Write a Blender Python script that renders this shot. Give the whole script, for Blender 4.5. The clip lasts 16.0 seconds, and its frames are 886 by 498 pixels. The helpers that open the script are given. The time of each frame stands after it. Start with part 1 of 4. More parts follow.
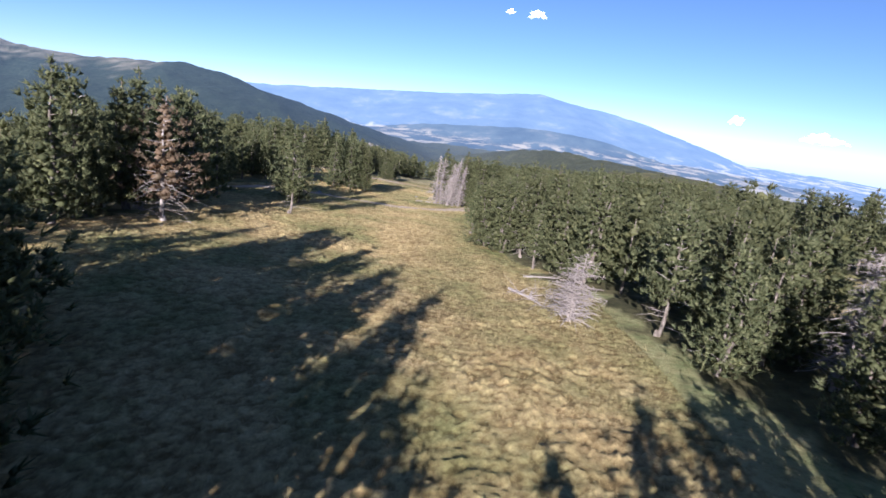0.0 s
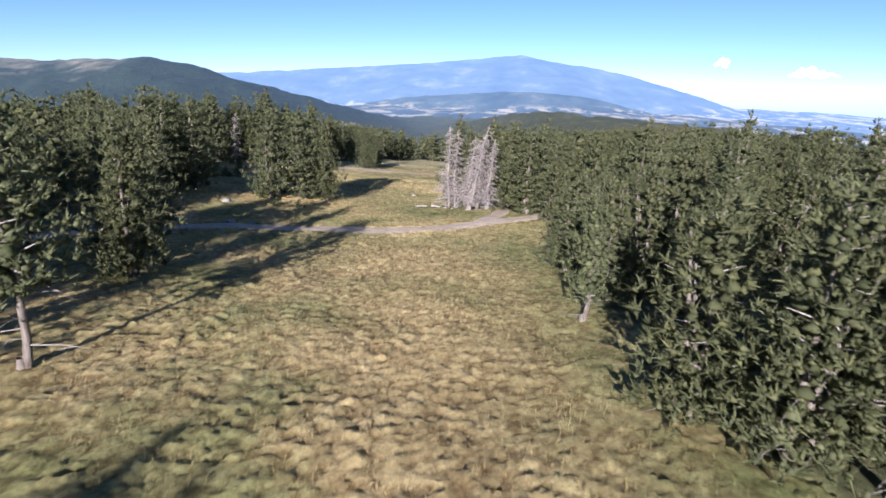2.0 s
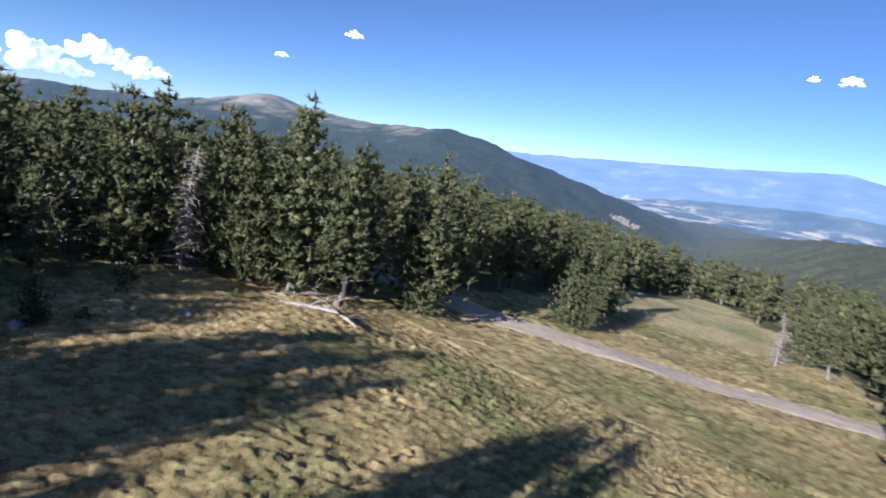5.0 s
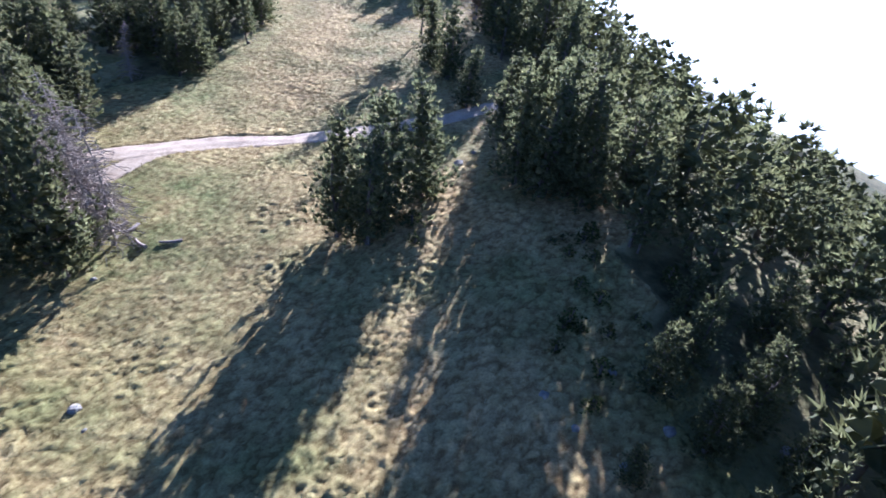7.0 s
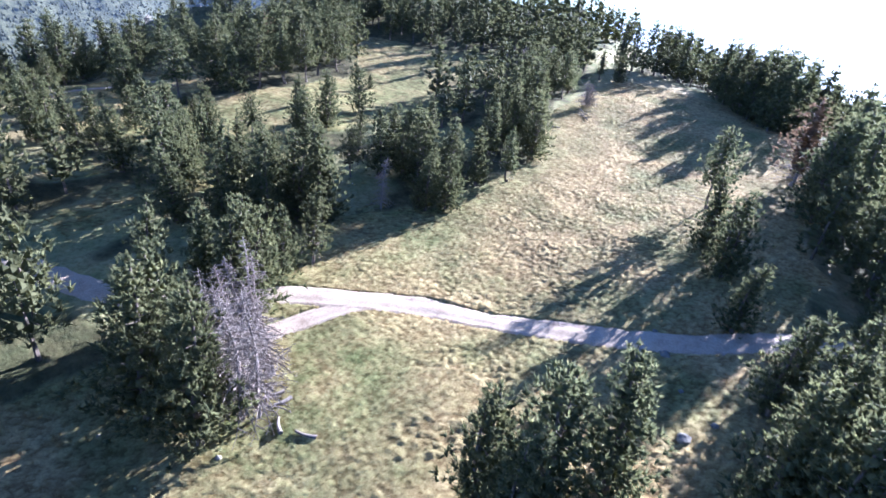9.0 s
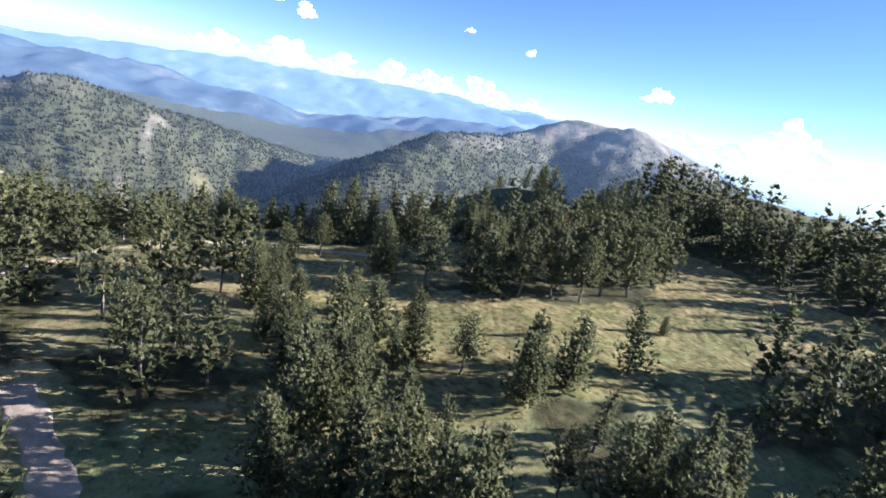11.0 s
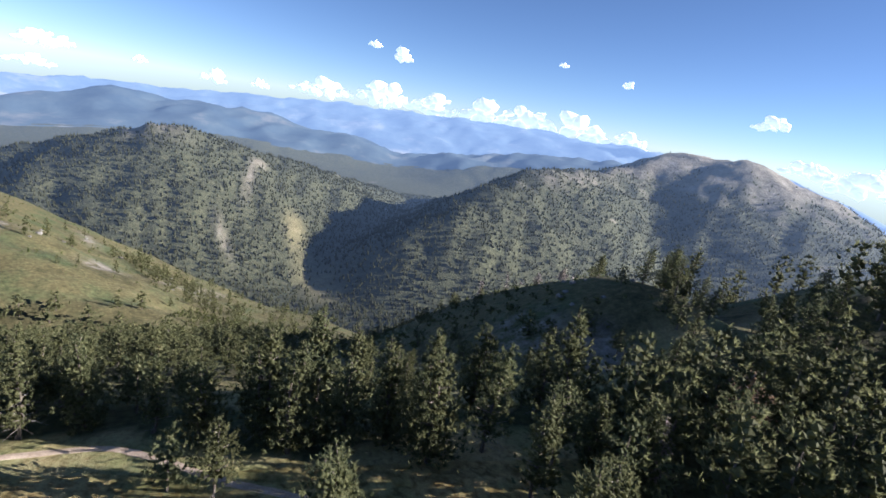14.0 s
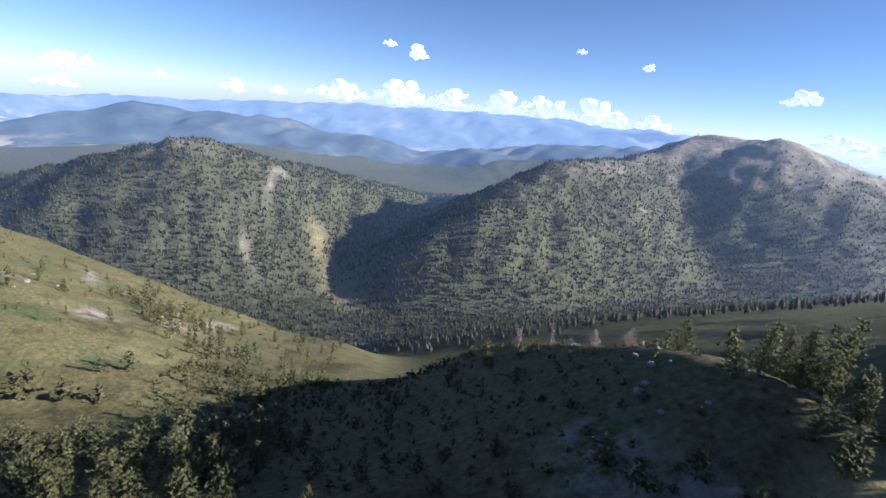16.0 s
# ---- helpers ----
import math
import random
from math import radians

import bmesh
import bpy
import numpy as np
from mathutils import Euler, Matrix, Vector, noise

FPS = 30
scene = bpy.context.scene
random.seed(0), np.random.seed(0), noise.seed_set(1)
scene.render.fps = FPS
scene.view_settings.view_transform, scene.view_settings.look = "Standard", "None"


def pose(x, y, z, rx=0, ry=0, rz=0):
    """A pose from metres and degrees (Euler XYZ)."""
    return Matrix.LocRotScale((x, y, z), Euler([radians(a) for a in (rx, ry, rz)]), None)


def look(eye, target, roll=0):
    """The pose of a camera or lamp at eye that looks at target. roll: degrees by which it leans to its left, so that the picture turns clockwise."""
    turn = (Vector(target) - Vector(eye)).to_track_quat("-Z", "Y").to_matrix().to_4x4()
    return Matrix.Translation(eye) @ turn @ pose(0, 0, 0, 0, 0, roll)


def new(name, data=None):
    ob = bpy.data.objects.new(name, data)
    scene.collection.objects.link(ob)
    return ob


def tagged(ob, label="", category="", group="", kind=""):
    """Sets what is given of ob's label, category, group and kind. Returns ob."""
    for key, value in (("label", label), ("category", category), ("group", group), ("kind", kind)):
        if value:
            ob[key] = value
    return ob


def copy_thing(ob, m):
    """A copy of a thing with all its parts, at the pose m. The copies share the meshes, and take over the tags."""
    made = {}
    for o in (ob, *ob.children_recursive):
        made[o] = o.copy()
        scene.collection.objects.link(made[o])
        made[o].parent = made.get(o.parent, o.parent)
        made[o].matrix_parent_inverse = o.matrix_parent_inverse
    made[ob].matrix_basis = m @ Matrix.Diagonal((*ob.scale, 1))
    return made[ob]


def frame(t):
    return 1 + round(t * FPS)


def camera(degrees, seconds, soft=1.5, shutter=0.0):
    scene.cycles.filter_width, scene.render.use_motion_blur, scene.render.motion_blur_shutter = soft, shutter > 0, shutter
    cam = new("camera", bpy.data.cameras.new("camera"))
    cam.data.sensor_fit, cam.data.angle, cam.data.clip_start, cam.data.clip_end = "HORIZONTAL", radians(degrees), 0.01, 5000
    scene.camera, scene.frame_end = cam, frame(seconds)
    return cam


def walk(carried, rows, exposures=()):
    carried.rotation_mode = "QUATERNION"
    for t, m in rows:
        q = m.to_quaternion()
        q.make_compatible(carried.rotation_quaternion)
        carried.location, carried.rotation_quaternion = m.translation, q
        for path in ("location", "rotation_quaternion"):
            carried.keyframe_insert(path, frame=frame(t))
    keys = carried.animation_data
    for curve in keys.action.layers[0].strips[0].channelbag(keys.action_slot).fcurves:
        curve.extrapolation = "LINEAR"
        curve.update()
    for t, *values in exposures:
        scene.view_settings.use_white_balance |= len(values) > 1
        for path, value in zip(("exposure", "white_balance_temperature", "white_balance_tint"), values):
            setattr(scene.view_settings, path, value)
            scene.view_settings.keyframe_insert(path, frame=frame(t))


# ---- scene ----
cam = camera(79.0, 16.0, 1.6, 0.1)
PATH = [
    (0, (0.076, 2.371, 8.291), (0.07, 4.309, 7.797), 6.8),
    (0.5, (-0.696, 13.222, 7.193), (-0.695, 15.148, 6.655), 4.0),
    (1, (-1.851, 24.555, 6.092), (-1.875, 26.472, 5.522), 4.4),
    (1.5, (-2.951, 35.768, 5.109), (-2.965, 37.685, 4.539), 3.7),
    (2, (-4.025, 46.107, 4.535), (-4.007, 48.019, 3.946), 1.2),
    (2.5, (-4.98, 57.518, 3.379), (-4.953, 59.433, 2.802), 1.1),
    (3, (-5.642, 69.118, 2.237), (-5.634, 71.043, 1.696), 2.3),
    (3.5, (-6.406, 81.219, 1.486), (-6.42, 83.153, 0.978), 2.9),
    (4, (-8.187, 92.103, 1.399), (-8.152, 94.031, 0.867), 0.4),
    (4.5, (-8.839, 103.255, 1.081), (-9.029, 105.192, 0.619), 2.4),
    (5, (-9.437, 114.213, 1.389), (-10.328, 115.965, 1.02), 8.9),
    (5.2, (-10.111, 117.669, 1.783), (-11.35, 119.197, 1.425), 12.2),
    (5.5, (-11.608, 122.833, 2.719), (-13.311, 123.806, 2.326), 15.6),
    (5.8, (-13.870, 127.777, 4.204), (-15.800, 127.916, 3.696), 16.5),
    (6.1, (-16.585, 132.231, 6.025), (-18.317, 131.486, 5.358), 15.5),
    (6.4, (-19.439, 135.927, 7.970), (-20.611, 134.539, 7.134), 13.2),
    (6.7, (-22.120, 138.594, 9.828), (-22.634, 136.930, 8.844), 10.4),
    (7, (-24.317, 139.963, 11.386), (-24.326, 138.281, 10.303), 7.6),
    (7.3, (-25.717, 139.764, 12.431), (-25.493, 138.115, 11.322), 5.5),
    (7.5, (-26.315, 139.049, 12.910), (-26.037, 137.401, 11.813), 4.5),
    (8, (-26.483, 135.410, 14.310), (-26.027, 133.800, 13.215), 4.1),
    (8.5, (-25.904, 130.950, 15.303), (-25.211, 129.393, 14.258), 4.5),
    (9, (-24.470, 126.148, 16.418), (-23.523, 124.662, 15.471), 6.9),
    (9.5, (-23.544, 120.433, 18.084), (-22.369, 119.053, 17.240), 3.6),
    (10, (-19.221, 114.906, 18.751), (-17.909, 113.595, 18.000), 4.8),
    (10.2, (-17.180, 112.814, 18.826), (-15.742, 111.610, 18.131), 6.7),
    (10.6, (-12.800, 108.613, 18.627), (-11.150, 107.657, 18.023), 9.8),
    (11, (-7.904, 104.477, 17.945), (-6.113, 103.775, 17.398), 11.6),
    (11.4, (-2.614, 100.555, 17.107), (-0.748, 100.055, 16.590), 12.5),
    (11.8, (2.949, 96.995, 16.437), (4.843, 96.595, 15.936), 12.7),
    (12.3, (10.100, 93.280, 16.330), (11.980, 92.799, 15.845), 12.5),
    (12.5, (12.976, 91.992, 16.526), (14.834, 91.425, 16.049), 12.4),
    (13, (19.205, 89.759, 17.720), (21.003, 89.030, 17.235), 9.9),
    (13.5, (26.915, 88.470, 18.914), (28.776, 87.925, 18.423), 9.3),
    (14, (34.225, 87.257, 20.045), (36.131, 86.895, 19.561), 9.4),
    (14.5, (40.961, 86.327, 21.287), (42.884, 86.053, 20.810), 9.1),
    (15, (47.267, 85.280, 22.306), (49.189, 84.980, 21.839), 9.7),
    (15.5, (53.065, 84.693, 23.308), (54.969, 84.312, 22.828), 8.0),
    (16, (59.056, 84.543, 24.480), (60.970, 84.269, 23.967), 5.9),
]
walk(cam, [(t, look(eye, target, roll)) for t, eye, target, roll in PATH],
     [(0.0, 1.2, 5600, 20), (5.0, 1.15, 5450, 17), (7.3, 2.08, 4950, 23), (8.0, 2.32, 4850, 24), (8.5, 2.50, 4850, 24), (9.5, 2.17, 5050, 20), (9.9, 2.08, 5100, 18), (12.3, 1.35, 6000, 16), (16.0, 1.28, 5850, 18)])

# ---- world, sun and exposure ----
SUN_TURN, SUN_HIGH = 11.0, 19.5      # where the light travels to (from north, clockwise), and the sun's height
world = bpy.data.worlds.new("sky")
scene.world = world
world.use_nodes = True
wn, wl = world.node_tree.nodes, world.node_tree.links
sky = wn.new("ShaderNodeTexSky")
sky.sky_type, sky.sun_disc = "NISHITA", False
sky.sun_elevation, sky.sun_rotation = radians(SUN_HIGH), radians(SUN_TURN + 180)
sky.altitude, sky.air_density, sky.dust_density, sky.ozone_density = 1900, 0.7, 0.0, 3.0
wl.new(sky.outputs[0], wn["Background"].inputs[0])
wn["Background"].inputs[1].default_value = 0.060
sun = new("sun", bpy.data.lights.new("sun", "SUN"))
sun.data.energy, sun.data.angle, sun.data.color = 5.6, radians(0.5), (1.0, 0.94, 0.85)
sun.matrix_basis = look((0, 0, 0), (math.sin(radians(SUN_TURN)), math.cos(radians(SUN_TURN)), -math.tan(radians(SUN_HIGH))))


# ---- materials ----
def material(name, rough=0.9):
    m = bpy.data.materials.new(name)
    m.use_nodes = True
    n, l = m.node_tree.nodes, m.node_tree.links
    b = n["Principled BSDF"]
    b.inputs["Roughness"].default_value = rough
    b.inputs["Specular IOR Level"].default_value = 0.15
    return m, n, l, b


def noise_of(n, l, scale, detail=4.0, rough=0.6, where=None):
    t = n.new("ShaderNodeTexNoise")
    t.inputs["Scale"].default_value, t.inputs["Detail"].default_value, t.inputs["Roughness"].default_value = scale, detail, rough
    if where is None:
        where = n.new("ShaderNodeNewGeometry").outputs["Position"]
    l.new(where, t.inputs["Vector"])
    return t.outputs["Fac"]


def ramp(n, l, fac, *stops):
    r = n.new("ShaderNodeValToRGB")
    e = r.color_ramp.elements
    while len(e) < len(stops):
        e.new(0.5)
    for k, (p, c) in enumerate(stops):
        e[k].position, e[k].color = p, (*c, 1)
    l.new(fac, r.inputs["Fac"])
    return r.outputs["Color"]


def blend(n, l, fac, a, b, kind="MIX"):
    m = n.new("ShaderNodeMix")
    m.data_type, m.blend_type = "RGBA", kind
    for v, s in ((fac, m.inputs[0]), (a, m.inputs[6]), (b, m.inputs[7])):
        if isinstance(v, (int, float)):
            s.default_value = v
        elif isinstance(v, tuple):
            s.default_value = (*v, 1)
        else:
            l.new(v, s)
    return m.outputs[2]


def maths(n, l, op, a, b=0.0):
    m = n.new("ShaderNodeMath")
    m.operation, m.use_clamp = op, op != "SUBTRACT"
    for v, s in ((a, m.inputs[0]), (b, m.inputs[1])):
        if isinstance(v, (int, float)):
            s.default_value = v
        else:
            l.new(v, s)
    return m.outputs[0]


def bumped(n, l, b, fac, strength, distance):
    k = n.new("ShaderNodeBump")
    k.inputs["Strength"].default_value, k.inputs["Distance"].default_value = strength, distance
    l.new(fac, k.inputs["Height"])
    l.new(k.outputs[0], b.inputs["Normal"])


def attribute(n, name):
    a = n.new("ShaderNodeAttribute")
    a.attribute_name = name
    return a.outputs["Fac"]


def straw_colour(n, l):
    """Dry meadow grass with softer green patches, shared by the turf and its tussocks."""
    dry = ramp(n, l, noise_of(n, l, 0.55, 6, 0.7), (0.32, (0.39, 0.30, 0.148)), (0.50, (0.525, 0.418, 0.212)), (0.70, (0.63, 0.52, 0.285)))
    green = ramp(n, l, noise_of(n, l, 0.8, 6, 0.7), (0.30, (0.14, 0.165, 0.06)), (0.55, (0.235, 0.265, 0.105)), (0.78, (0.35, 0.35, 0.165)))
    patch = ramp(n, l, noise_of(n, l, 0.09, 4, 0.65), (0.43, (0, 0, 0)), (0.64, (0.8, 0.8, 0.8)))
    lush = maths(n, l, "MULTIPLY", attribute(n, "lush"), ramp(n, l, noise_of(n, l, 0.3, 5, 0.7), (0.3, (0.25, 0.25, 0.25)), (0.6, (1, 1, 1))))
    return blend(n, l, maths(n, l, "MAXIMUM", patch, lush), dry, green)


def ground_material():
    m, n, l, b = material("meadow_ground", 0.95)
    fine = ramp(n, l, noise_of(n, l, 2.2, 5, 0.75), (0.33, (0.62, 0.58, 0.55)), (0.52, (1, 1, 1)))
    open_grass = blend(n, l, 1.0, straw_colour(n, l), fine, "MULTIPLY")
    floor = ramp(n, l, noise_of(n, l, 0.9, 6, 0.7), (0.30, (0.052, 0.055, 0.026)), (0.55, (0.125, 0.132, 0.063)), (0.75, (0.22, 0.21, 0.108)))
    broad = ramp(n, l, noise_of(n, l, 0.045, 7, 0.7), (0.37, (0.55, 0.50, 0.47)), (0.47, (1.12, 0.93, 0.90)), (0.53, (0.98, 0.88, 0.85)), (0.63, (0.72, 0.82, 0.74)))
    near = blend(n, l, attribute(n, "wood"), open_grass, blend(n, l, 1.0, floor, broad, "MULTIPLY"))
    stones = ramp(n, l, noise_of(n, l, 0.5, 7, 0.8), (0.35, (0.16, 0.14, 0.11)), (0.55, (0.29, 0.26, 0.215)), (0.7, (0.40, 0.365, 0.315)))
    ragged = maths(n, l, "MULTIPLY", attribute(n, "scree"), ramp(n, l, noise_of(n, l, 0.16, 6, 0.75), (0.42, (0, 0, 0)), (0.55, (1, 1, 1))))
    l.new(blend(n, l, ragged, near, stones), b.inputs["Base Color"])
    bumped(n, l, b, noise_of(n, l, 1.9, 6, 0.75), 0.8, 0.28)
    return m


def painted_haze(n, l, b, colour, strength):
    """Haze painted as emission on far land: blue, whiter and brighter towards the sun."""
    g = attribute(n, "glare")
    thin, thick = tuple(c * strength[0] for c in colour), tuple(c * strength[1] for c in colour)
    l.new(blend(n, l, g, blend(n, l, attribute(n, "haze"), thin, thick), (0.62, 0.68, 0.78)), b.inputs["Emission Color"])
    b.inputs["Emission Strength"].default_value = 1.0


def slope_material():
    m, n, l, b = material("mountain_slope", 0.95)
    grass = ramp(n, l, noise_of(n, l, 0.05, 6, 0.7), (0.3, (0.14, 0.12, 0.06)), (0.55, (0.24, 0.21, 0.10)), (0.75, (0.34, 0.29, 0.17)))
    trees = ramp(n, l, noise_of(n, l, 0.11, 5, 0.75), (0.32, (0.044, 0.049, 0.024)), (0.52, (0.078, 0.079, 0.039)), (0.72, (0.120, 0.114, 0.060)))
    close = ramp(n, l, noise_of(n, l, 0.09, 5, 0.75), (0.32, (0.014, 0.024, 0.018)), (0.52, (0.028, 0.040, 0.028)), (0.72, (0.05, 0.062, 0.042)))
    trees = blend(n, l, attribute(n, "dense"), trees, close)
    far = blend(n, l, attribute(n, "distant_wood"), grass, trees)
    rock = ramp(n, l, noise_of(n, l, 0.03, 6, 0.7), (0.35, (0.16, 0.14, 0.095)), (0.55, (0.25, 0.22, 0.16)), (0.72, (0.36, 0.33, 0.27)))
    l.new(blend(n, l, attribute(n, "bare"), far, rock), b.inputs["Base Color"])
    # distance haze, put into the slopes as faint blue emission
    painted_haze(n, l, b, (0.25, 0.38, 0.62), (0.025, 0.13))
    bumped(n, l, b, noise_of(n, l, 0.09, 5, 0.7), 0.8, 6.0)
    return m


def road_material():
    m, n, l, b = material("pale_gravel", 0.95)
    c = ramp(n, l, noise_of(n, l, 0.8, 8, 0.75), (0.3, (0.40, 0.30, 0.215)), (0.5, (0.57, 0.45, 0.335)), (0.75, (0.69, 0.57, 0.44)))
    l.new(blend(n, l, ramp(n, l, noise_of(n, l, 9, 3, 0.8), (0.35, (0.75, 0.75, 0.75)), (0.6, (1, 1, 1))), (0, 0, 0), c), b.inputs["Base Color"])
    bumped(n, l, b, noise_of(n, l, 5, 6, 0.8), 0.6, 0.06)
    return m


def through_light(n, l, b, share):
    """Thin blades and needles let some of the light through."""
    t = n.new("ShaderNodeBsdfTranslucent")
    l.new(b.inputs["Base Color"].links[0].from_socket, t.inputs["Color"])
    x = n.new("ShaderNodeMixShader")
    x.inputs[0].default_value = share
    l.new(b.outputs[0], x.inputs[1])
    l.new(t.outputs[0], x.inputs[2])
    l.new(x.outputs[0], n["Material Output"].inputs["Surface"])


def needle_material(name, dark, light, tip, haze=None):
    m, n, l, b = material(name, 0.7)
    own = n.new("ShaderNodeObjectInfo").outputs["Random"]
    isle = n.new("ShaderNodeNewGeometry").outputs["Random Per Island"]
    c = ramp(n, l, isle, (0.0, dark), (0.65, light), (1.0, tip))
    bough = ramp(n, l, noise_of(n, l, 1.1, 3, 0.6), (0.34, (0.70, 0.73, 0.70)), (0.52, (1, 1, 1)), (0.68, (1.16, 1.13, 1.02)))
    c = blend(n, l, 1.0, blend(n, l, maths(n, l, "MULTIPLY", own, 0.5), c, (0.11, 0.105, 0.045)), bough, "MULTIPLY")
    l.new(c, b.inputs["Base Color"])
    # far needles carry painted haze too, as emission in their material
    if haze:
        painted_haze(n, l, b, (0.25, 0.38, 0.62), haze)
    t = n.new("ShaderNodeBsdfTranslucent")
    l.new(c, t.inputs["Color"])
    x = n.new("ShaderNodeMixShader")
    x.inputs[0].default_value = 0.58
    l.new(b.outputs[0], x.inputs[1])
    l.new(t.outputs[0], x.inputs[2])
    l.new(x.outputs[0], n["Material Output"].inputs["Surface"])
    return m


def wood_material(name, low, mid, high, scale=6.0):
    m, n, l, b = material(name, 0.9)
    own = n.new("ShaderNodeTexCoord").outputs["Object"]
    g = n.new("ShaderNodeMapping")
    g.inputs["Scale"].default_value = (1, 1, 0.2)
    l.new(own, g.inputs["Vector"])
    f = noise_of(n, l, scale, 6, 0.7, g.outputs[0])
    l.new(ramp(n, l, f, (0.3, low), (0.5, mid), (0.72, high)), b.inputs["Base Color"])
    bumped(n, l, b, f, 0.6, 0.05)
    return m


def grass_material(name):
    m, n, l, b = material(name, 0.9)
    tone = ramp(n, l, attribute(n, "tone"), (0.0, (0.80, 0.75, 0.71)), (0.45, (1.02, 0.99, 0.95)), (1.0, (1.2, 1.17, 1.12)))
    base = blend(n, l, 1.0, straw_colour(n, l), tone, "MULTIPLY")
    # brown thatch in the gaps, darkened further for the shade between tussocks
    thatch_shade = ramp(n, l, attribute(n, "crown"), (0.0, (0.58, 0.51, 0.45)), (0.3, (0.98, 0.95, 0.91)), (0.8, (1.15, 1.14, 1.1)))
    fine = ramp(n, l, noise_of(n, l, 7.0, 4, 0.75), (0.35, (0.74, 0.71, 0.68)), (0.6, (1.1, 1.1, 1.1)))
    l.new(blend(n, l, 1.0, blend(n, l, 1.0, base, thatch_shade, "MULTIPLY"), fine, "MULTIPLY"), b.inputs["Base Color"])
    bumped(n, l, b, noise_of(n, l, 8.0, 6, 0.85), 0.9, 0.09)
    through_light(n, l, b, 0.12)
    return m


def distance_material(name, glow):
    """Far ranges and the plain before them, with haze put into colour and emission."""
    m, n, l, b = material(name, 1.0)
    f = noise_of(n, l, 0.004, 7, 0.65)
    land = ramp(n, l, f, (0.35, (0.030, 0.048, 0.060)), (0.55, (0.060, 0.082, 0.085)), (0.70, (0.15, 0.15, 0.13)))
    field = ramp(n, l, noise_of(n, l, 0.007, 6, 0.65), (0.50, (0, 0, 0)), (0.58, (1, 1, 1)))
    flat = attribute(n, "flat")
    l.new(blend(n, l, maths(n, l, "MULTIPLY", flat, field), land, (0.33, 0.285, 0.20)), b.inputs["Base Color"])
    painted_haze(n, l, b, (0.21, 0.33, 0.55), (glow * 0.85, glow * 1.1))
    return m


def cloud_material():
    m, n, l, b = material("cloud_white", 1.0)
    b.inputs["Base Color"].default_value = (0.85, 0.85, 0.88, 1)
    # bluish emission added so the clouds stay bright, though they give no light
    b.inputs["Emission Color"].default_value = (0.70, 0.82, 1.0, 1)
    b.inputs["Emission Strength"].default_value = 0.30
    return m


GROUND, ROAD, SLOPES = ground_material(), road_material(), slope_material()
NEEDLES = needle_material("pine_needles", (0.10, 0.113, 0.055), (0.195, 0.206, 0.100), (0.30, 0.303, 0.155))
BARK = wood_material("grey_brown_bark", (0.07, 0.055, 0.045), (0.16, 0.13, 0.105), (0.28, 0.24, 0.20))
DEADWOOD = wood_material("bleached_wood", (0.16, 0.13, 0.11), (0.30, 0.255, 0.225), (0.44, 0.385, 0.345))
RUST = needle_material("dry_brown_needles", (0.19, 0.115, 0.075), (0.34, 0.225, 0.155), (0.46, 0.34, 0.25))
STRAW = grass_material("dry_grass")
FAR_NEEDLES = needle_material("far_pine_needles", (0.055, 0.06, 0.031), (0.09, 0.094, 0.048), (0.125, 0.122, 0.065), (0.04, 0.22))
HEATH = needle_material("low_juniper", (0.05, 0.07, 0.022), (0.13, 0.16, 0.05), (0.23, 0.25, 0.09))
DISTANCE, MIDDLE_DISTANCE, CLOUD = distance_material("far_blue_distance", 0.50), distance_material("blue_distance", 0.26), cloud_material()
CRAG = wood_material("weathered_limestone", (0.10, 0.095, 0.085), (0.20, 0.185, 0.165), (0.30, 0.28, 0.25), 0.08)
STONE = wood_material("grey_stone", (0.13, 0.12, 0.105), (0.24, 0.225, 0.20), (0.35, 0.33, 0.30), 3.0)

# ---- the lie of the land ----
def bump(x, y, cx, cy, rx, ry, turn=0.0):
    a = np.radians(turn)
    u, v = (x - cx) * np.cos(a) + (y - cy) * np.sin(a), -(x - cx) * np.sin(a) + (y - cy) * np.cos(a)
    return np.exp(-(u / rx) ** 2 - (v / ry) ** 2)

def soft(s, w):
    """A bend from level to a slope of one, rounded over the width w."""
    return w * np.logaddexp(0, s / w)

def ridge(x, y, x0, y0, z0, x1, y1, z1, slope, power=1.0):
    """The height of a mountain's flank that falls away from a crest between two points."""
    dx, dy = x1 - x0, y1 - y0
    k = np.clip(((x - x0) * dx + (y - y0) * dy) / (dx * dx + dy * dy), 0, 1)
    d = np.hypot(x - x0 - k * dx, y - y0 - k * dy)
    return z0 + (z1 - z0) * k - slope * (np.sqrt(d * d + 60 ** 2) - 60) ** power

def waves(x, y, size, seed):
    """Smooth uneven ground, about one high."""
    r = np.random.RandomState(seed)
    z = 0
    for k in range(7):
        a, f, p = r.uniform(0, 6.28), r.uniform(0.7, 1.6) / size, r.uniform(0, 6.28)
        z = z + np.sin((x * np.cos(a) + y * np.sin(a)) * f * 6.28 + p)
    return z / 4

def smooth_max(a, b, w):
    return w * np.logaddexp(a / w, b / w)

